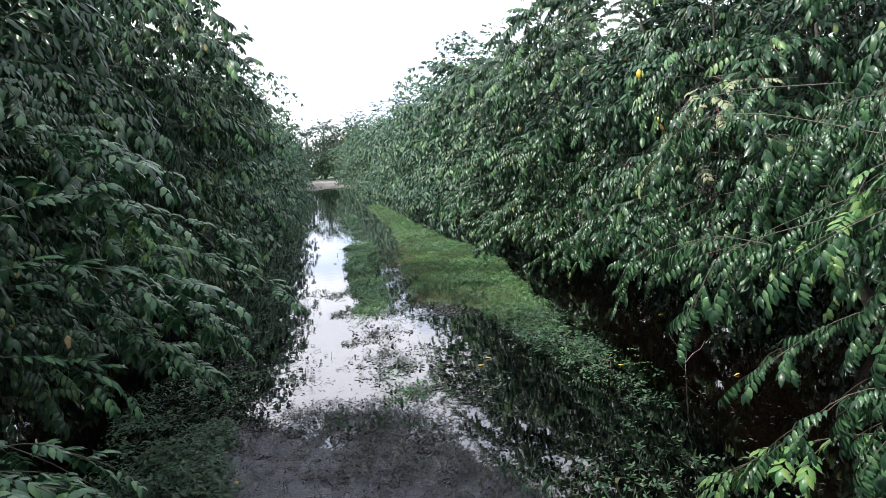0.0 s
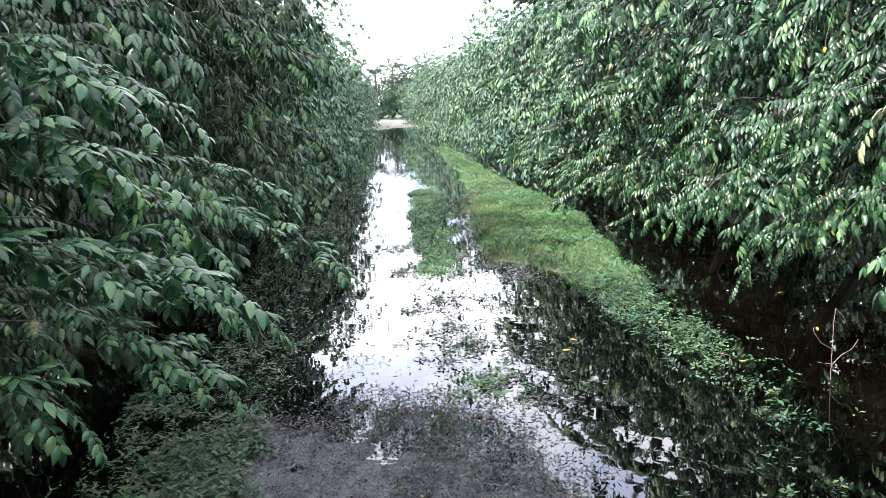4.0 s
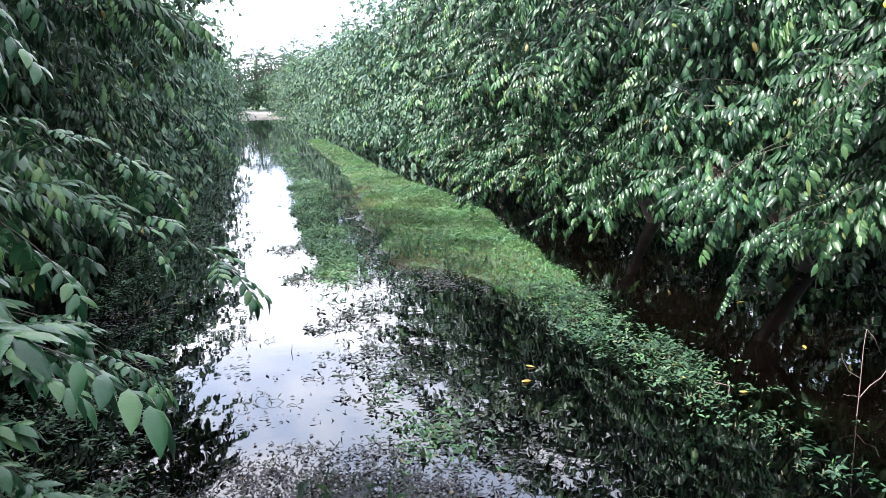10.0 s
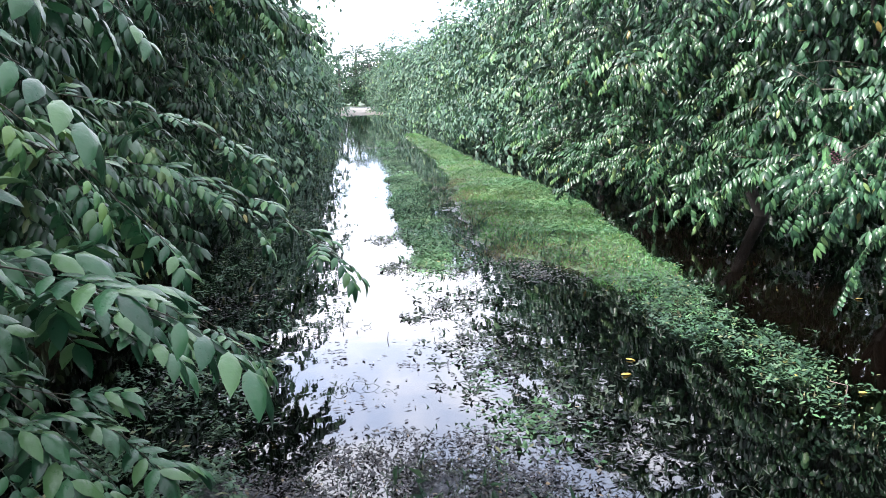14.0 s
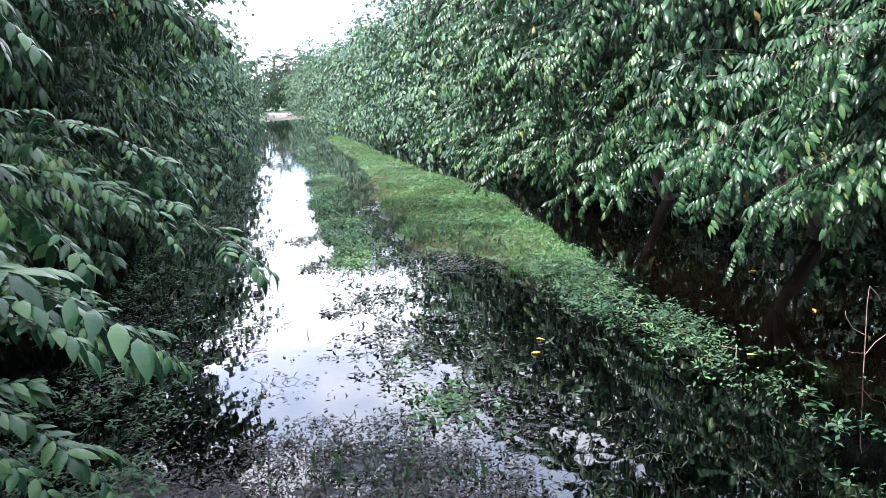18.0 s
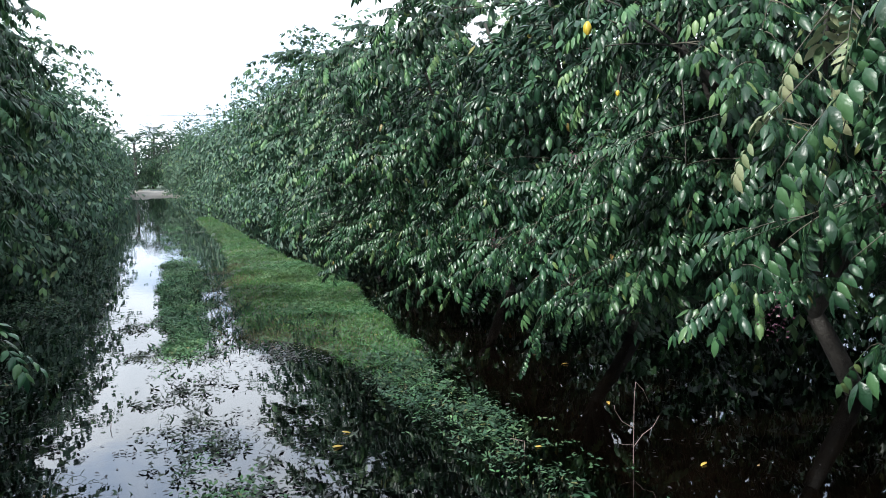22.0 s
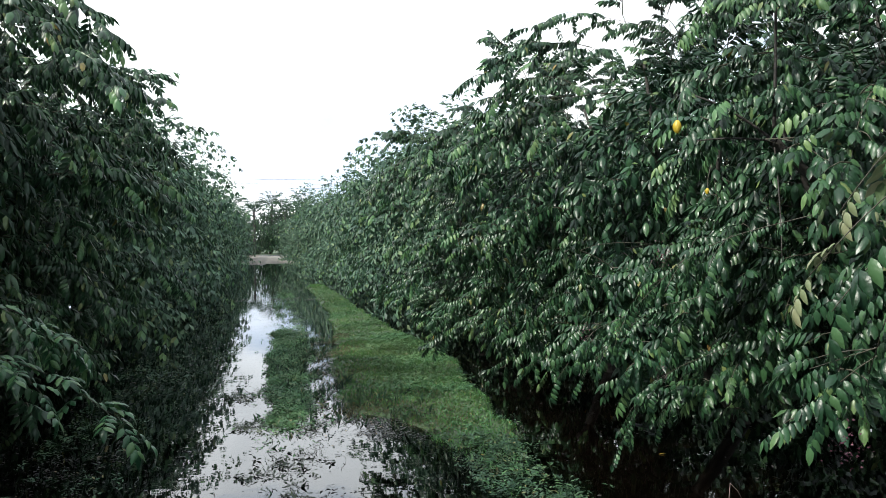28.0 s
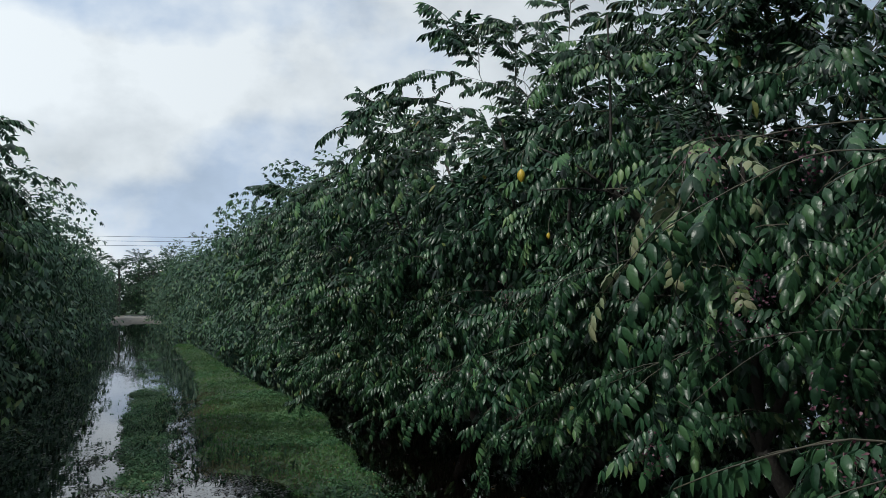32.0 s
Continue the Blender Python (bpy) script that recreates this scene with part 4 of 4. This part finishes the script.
grow("reeds", MAT_WEED, rng, [blade_template(k, 0.14, 0.0035, ln) for k, ln in enumerate((0.02, 0.05, 0.09))], np.concatenate([
    scatter(rng, 170, 0.62, 1.1, 3.9, 5.4, lambda x, y: np.exp(-((x - 0.85) ** 2 / 0.03 + (y - 4.6) ** 2 / 0.25)), 4.0),
    scatter(rng, 60, 0.5, 1.2, 2.9, 3.6, every, 4.0), scatter(rng, 2200, 0.5, 1.6, 5.6, 12, middle_mask, 3.0),
    scatter(rng, 700, 1.1, 2.5, 0.2, 2.0, side_shoal_mask, 3.0), scatter(rng, 250, 0.0, 1.2, 2.4, 3.8, shoal_mask, 3.0), scatter(rng, 600, 1.2, 2.2, 6.4, 7.5, every, 3.0), scatter(rng, 1500, 1.05, 1.6, 6.5, 13, every, 3.0)]),
    (0.35, 1.0), -0.02, 0.5, "thin grass blades standing in the water", "grass")


def clumps(rng, *spots):
    """Places gathered about the spots, each (x, y, spread across, spread along, count)."""
    return np.concatenate([np.stack([rng.normal(x, sx, n), rng.normal(y, sy, n)], 1) for x, y, sx, sy, n in spots])


def bent_stem(seed, tall):
    """A limp stem that leans, bows over and carries two narrow leaves."""
    g = np.random.default_rng(seed)
    lean = g.uniform(0.3, 1.0) * tall
    line = bezier(np.zeros(3), np.array((lean * 0.3, g.normal(0, 0.01), tall * 1.1)), np.array((lean, g.normal(0, 0.03), tall * g.uniform(0.2, 0.8))), 5)
    parts = [tubes([line], [np.linspace(0.0022, 0.0012, 5)], 3)]
    for k in (2, 3):
        v, f = leaflet(g.uniform(0.03, 0.05), 0.009, 0)
        parts.append((v @ (rot("Z", g.uniform(-90, 90)) @ rot("Y", g.uniform(-50, 20))).T + line[k], f))
    return join(parts)


STEMS = [bent_stem(90 + k, tl) for k, tl in enumerate((0.05, 0.07, 0.09, 0.12, 0.06))]
grow("drowned_stems", MAT_DROWNED, rng, STEMS, clumps(
    rng, (0.8, 4.4, 0.1, 0.3, 70), (0.66, 4.75, 0.08, 0.1, 20), (0.93, 4.0, 0.1, 0.18, 45), (0.74, 3.62, 0.05, 0.07, 20), (0.95, 3.2, 0.14, 0.18, 60), (0.85, 5.3, 0.12, 0.2, 60), (1.25, 3.6, 0.2, 0.35, 60),
    (0.5, 8.2, 0.12, 0.1, 70), (0.8, 6.3, 0.2, 0.15, 80), (0.45, 3.05, 0.3, 0.12, 70), (1.0, 5.6, 0.2, 0.3, 60), (0.04, 6.2, 0.07, 0.2, 50), (0.07, 4.95, 0.07, 0.1, 45), (0.1, 3.85, 0.08, 0.1, 40), (0.02, 8.5, 0.08, 0.5, 60),
    (1.6, 6.4, 0.3, 0.2, 90), (2.05, 4.6, 0.08, 0.6, 60), (1.35, 2.6, 0.17, 0.4, 110), (1.6, 1.7, 0.25, 0.45, 150), (1.25, 3.1, 0.12, 0.3, 60)), (0.6, 1.15), -0.01, 0.25, "limp dark weed stems standing in shallow water", "weeds")
grow("sodden_stems", MAT_DROWNED, rng, STEMS, clumps(
    rng, (0.3, 2.85, 0.4, 0.14, 180), (0.8, 2.4, 0.25, 0.4, 240), (1.05, 1.6, 0.25, 0.5, 300), (0.4, 2.0, 0.4, 0.6, 160), (1.35, 0.8, 0.3, 0.4, 220)), (0.55, 1.1), -0.01, 0.25, "flattened dark grass stems lying on wet mud", "grass")
grow("drowned_tufts", MAT_DROWNED, rng, WEEDS, clumps(
    rng, (0.84, 4.45, 0.12, 0.28, 100), (0.95, 4.0, 0.1, 0.16, 65), (0.72, 3.65, 0.06, 0.08, 24), (0.85, 5.3, 0.14, 0.24, 90), (0.55, 5.05, 0.07, 0.06, 26), (1.35, 3.5, 0.2, 0.3, 60), (0.5, 6.6, 0.08, 0.1, 60), (0.4, 7.9, 0.07, 0.12, 50)),
    (0.5, 1.0), 0.0, 0.4, "tufts of dark half-drowned weeds in the pool", "weeds")
grow("pool_weeds", MAT_CLOVER, rng, WEEDS, clumps(
    rng, (0.97, 3.22, 0.13, 0.16, 300), (0.9, 3.95, 0.08, 0.15, 60), (0.8, 6.7, 0.13, 0.3, 260), (0.85, 7.6, 0.12, 0.4, 200), (0.82, 10.0, 0.12, 0.8, 240), (0.8, 12.6, 0.12, 0.8, 160), (0.55, 8.15, 0.1, 0.1, 40)),
    (0.5, 0.95), -0.01, 0.3, "small green weeds in a patch above the pool", "weeds")
BROAD = [weed_template(110 + k, 6, 0.085, 0.1) for k in range(4)]
grow("broad_weeds", MAT_LEAF, rng, BROAD, clumps(
    rng, (2.47, 3.6, 0.1, 0.1, 18), (2.62, 2.92, 0.08, 0.1, 16), (2.68, 2.6, 0.12, 0.15, 18), (2.36, 4.0, 0.12, 0.25, 18), (2.55, 2.2, 0.15, 0.2, 12), (2.42, 4.9, 0.12, 0.4, 22), (2.6, 3.3, 0.1, 0.15, 8)),
    (0.4, 0.8), -0.02, 0.3, "weeds with long pointed leaves at the dark water's edge", "weeds")
grow("sodden_leaves", MAT_DEBRIS, rng, FLECKS, np.concatenate([
    scatter(rng, 11000, -0.7, 1.5, 1.7, 4.0, shoal_mask, 4.5), scatter(rng, 9000, 0.35, 1.6, 0.3, 3.2, shoal_mask, 6.0), scatter(rng, 2000, -0.5, 1.2, 2.5, 3.25, every, 5.0), scatter(rng, 8000, -0.5, 1.3, 2.3, 3.9, shoal_mask, 7.0), scatter(rng, 13000, -0.7, 1.5, -1.5, 2.2, shoal_mask, 4.5, 0.25), scatter(rng, 1500, 0.8, 1.4, -1.0, 2.6, every, 5.0), scatter(rng, 700, 1.2, 2.4, 0, 2.0, side_shoal_mask, 3.5)]),
    (0.3, 1.05), 0.01, 0.4, "rotting dark leaves and grass bits on wet mud", "leaf litter", True)
grow("floating_bits", MAT_DEBRIS, rng, FLECKS, np.concatenate([
    scatter(rng, 220, 0.0, 1.0, 2.9, 4.3, every, 5.0), scatter(rng, 300, 0.95, 1.5, 2.8, 4.7, every, 3.6), scatter(rng, 900, -1.0, 0.1, 2.6, 6.0, every, 3.0), scatter(rng, 260, 0.0, 1.0, 4.0, 9.0, lambda x, y: smooth(0.25, 0.8, x), 3.5),
    scatter(rng, 160, 0.9, 1.7, 2.4, 7.0, every, 2.6), scatter(rng, 550, 0.95, 1.5, 1.0, 3.4, every, 3.6), scatter(rng, 1000, -1.4, 0.05, 3.0, 13.0, every, 2.2),
    scatter(rng, 900, 1.15, 2.2, 5.6, 7.3, every, 3.0), scatter(rng, 4200, 1.0, 1.75, 5.8, 12.5, every, 3.0), scatter(rng, 500, 2.7, 5.5, 0.8, 8.0, every, 1.7),
    scatter(rng, 700, 0.0, 1.8, 14, 30, every, 1.2), scatter(rng, 900, -0.5, 2.3, 21.5, 22.6, every, 3.0)]),
    (0.5, 1.5), 0.003, 0.1, "dead leaf bits floating on the floodwater", "leaf litter", True)


# ---- single small things ----
def fallen_leaf(x, y, turn, size=0.07):
    v, f = leaflet(size, size * 0.45, 2)
    ob = tagged(new("fallen_leaf", tri_mesh("fallen_leaf", v + (0, 0, 0.25 * size * 0.22), f, MAT_YELLOW)),
                "yellow fallen leaf floating on dark water", "leaf", "fallen leaves")
    ob.matrix_world = pose(x, y, max(0.0, float(height(np.array(x), np.array(y)))) + 0.006, 4, -6, turn)


for x, y, a in ((1.564, 3.736, 20), (1.673, 3.985, -30), (2.45, 3.55, 80), (2.62, 3.3, 10), (3.35, 2.75, 200), (2.3, 5.2, 40), (3.7, 4.9, 150),
                (-0.55, 2.6, 120), (-0.75, 1.9, 60), (-0.17, 1.75, 100), (2.5, 6.4, 15), (3.45, 3.9, 250)):
    fallen_leaf(x, y, a, 0.055 if a != 20 else 0.07)


def dead_sapling(x, y):
    """A bare, bleached sapling with a broken top and three side twigs."""
    ob = tagged(new("dead_sapling"), "bare bleached sapling with a broken top in dark water", "sapling")
    ob.location = (x, y, -0.1)
    lines = {"stem": ([(0, 0, 0), (0.003, 0, 0.25), (0.012, 0.01, 0.44), (0.02, 0.01, 0.535)], 0.0045),
             "broken_top": ([(0.02, 0.01, 0.535), (0.06, 0.0, 0.49), (0.09, -0.01, 0.42)], 0.003),
             "side_twig": ([(0.006, 0, 0.29), (-0.06, 0.01, 0.33), (-0.11, 0.0, 0.4), (-0.115, 0, 0.43)], 0.0038),
             "low_twig": ([(0.003, 0, 0.19), (0.06, 0, 0.25), (0.13, 0.01, 0.28), (0.16, 0.0, 0.34)], 0.0042),
             "stub": ([(0.003, 0, 0.2), (-0.05, 0.01, 0.205), (-0.08, 0.01, 0.215)], 0.0025)}
    for name, (pts, r) in lines.items():
        p = np.array(pts, dtype=float)
        child(name, tri_mesh(name, *tubes([p], [np.linspace(r * 0.55, r * 0.35, len(p))], 6), MAT_DEADWOOD, True), ob)


dead_sapling(3.0, 2.9)
for x, y, pts in ((2.55, 3.3, [(0, 0, 0), (0.01, 0, 0.13), (-0.07, 0.02, 0.15)]), (-0.62, 2.2, [(0, 0, 0), (0.16, 0.1, 0.2), (0.3, 0.15, 0.24)]),
                  (0.35, 4.6, [(0, 0, 0), (0.002, 0, 0.08), (0.008, 0, 0.13)])):
    p = np.array(pts, dtype=float)
    ob = tagged(new("dead_twig", tri_mesh("dead_twig", *tubes([p], [np.linspace(0.004, 0.002, 3)], 5), MAT_DEADWOOD, True)), "bare dead twig sticking out of shallow water", "twig", "dead twigs")
    ob.location = (x, y, -0.08)


def star_fruit(x, y, z, size=0.1):
    """A ribbed fruit of five sharp edges on a short stalk."""
    ob = tagged(new("star_fruit"), "ripe yellow ribbed fruit hanging among leaves", "fruit", "ripe fruits")
    ob.location = (x, y, z)
    v, f, n = [], [], 10
    for i in range(9):
        u = i / 8
        r = size * 0.36 * math.sin(math.pi * (0.06 + 0.88 * u)) ** 0.7
        for k in range(n):
            a = 2 * math.pi * k / n
            rr = r * (1.0 if k % 2 == 0 else 0.36)
            v.append((rr * math.cos(a), rr * math.sin(a), -size * u))
    for i in range(8):
        for k in range(n):
            a, b = i * n + k, i * n + (k + 1) % n
            f += [(a, b, b + n), (a, b + n, a + n)]
    child("flesh", tri_mesh("flesh", np.array(v), np.array(f), MAT_FRUIT), ob)
    child("stalk", tri_mesh("stalk", *tubes([np.array([(0, 0, -0.01), (0.004, 0, 0.05), (0.02, 0, 0.11)])], [[0.0025, 0.002, 0.002]], 5), MAT_TWIG), ob)


for p in ((2.74, 2.91, 2.27, 0.065), (2.78, 2.7, 1.92, 0.03)):
    star_fruit(*p)


def flower_cluster(x, y, z, seed):
    r = np.random.default_rng(seed)
    n = 70
    pos = r.normal(0, 1, (n, 3)) * (0.022, 0.022, 0.035) + (x, y, z)
    v, f = stamp(*leaflet(0.007, 0.005, 1), turned(r, n, 0.8), pos)
    tagged(new("flower_cluster", tri_mesh("flower_cluster", v, f, MAT_FLOWER)), "cluster of tiny pink-purple blossoms on a twig", "flowers", "blossoms", kind="stuff")


for n, p in enumerate(((1.93, 0.2, 1.83), (1.9, 0.4, 1.87), (1.96, 0.35, 1.6), (1.86, 0.1, 1.42), (2.08, 0.6, 1.52), (1.8, 0.0, 1.36), (2.1, 0.9, 1.2),
                       (2.35, 3.2, 1.2), (2.45, 2.5, 1.62), (3.0, 4.2, 1.05), (2.95, 3.5, 0.9))):
    flower_cluster(*p, 300 + n)


def far_lines():
    for k, z in enumerate((11.2, 12.0, 12.8)):
        p = np.array([(x, 150, z + 1.4 * ((x - 10) / 80) ** 2) for x in np.linspace(-70, 90, 17)])
        tagged(new("power_line", tri_mesh("power_line", *tubes([p], [np.full(17, 0.035)], 4), MAT_CABLE)), "thin overhead power cable far beyond the trees", "cable", "power lines")


far_lines()


def utility_pole(x, y):
    """A tall pole with one crossarm for each of the three cables."""
    ob = tagged(new("utility_pole"), "weathered wooden utility pole carrying three cables", "pole", "utility poles")
    ob.location = (x, y, 0)
    child("post", tri_mesh("post", *tubes([np.array([(0, 0, -0.4), (0, 0, 7.0), (0, 0, 14.6)])], [[0.17, 0.14, 0.11]], 10), MAT_BARK, True), ob)
    for z in (12.58, 13.38, 14.18):
        child("crossarm", tri_mesh("crossarm", *tubes([np.array([(0, -0.7, z - 0.06), (0, 0.7, z - 0.06)])], [[0.06, 0.06]], 6), MAT_BARK), ob)


utility_pole(-70, 150)
utility_pole(90, 150)


# ---- palms beyond the end of the lane ----
def palm_tree(x, y, tall, seed):
    r = np.random.default_rng(seed)
    ob = tagged(new("palm_tree"), "dark palm with spiky fronds beyond the orchard", "palm", "far palms")
    ob.location = (x, y, 0.05)
    trunk = bezier(np.array((0, 0, -0.1)), np.array((0.1, 0, tall * 0.5)), np.array((r.uniform(-0.3, 0.3), 0, tall)), 8)
    child("trunk", tri_mesh("trunk", *tubes([trunk], [np.linspace(0.16, 0.1, 8)], 8), MAT_BARK, True), ob)
    for k in range(15):
        a, e = k * 2.4 + r.uniform(-0.2, 0.2), r.uniform(0.1, 1.2)
        end = trunk[-1] + np.array((math.cos(a) * math.cos(e), math.sin(a) * math.cos(e), math.sin(e) * 0.9 - 0.1)) * r.uniform(1.5, 2.1)
        mid = (trunk[-1] + end) / 2 + [0, 0, 0.45]
        line = bezier(trunk[-1], mid, end, 15)
        d = np.gradient(line, axis=0)
        side = unit(np.cross(d, [0, 0, 1.0]))
        pos = np.concatenate([line[2:], line[2:]])
        way = np.concatenate([side[2:], -side[2:]]) + np.concatenate([unit(d)[2:]] * 2) * 0.8 + [0, 0, -0.25]
        v, f = stamp(*leaflet(0.5, 0.05, 0), frames_for(way, np.tile([0, 0, 1.0], (len(way), 1))), pos)
        child("frond", tri_mesh("frond", *join([(v, f), tubes([line], [np.linspace(0.02, 0.006, 15)], 3)]), MAT_LEAF_HAZED), ob)


for n, (x, y, tall) in enumerate(((-1.8, 84.0, 4.6), (-0.2, 88.0, 5.4), (1.6, 84.5, 4.4), (3.4, 87.0, 5.2), (-3.8, 86.0, 5.0))):
    palm_tree(x, y, tall, 500 + n)
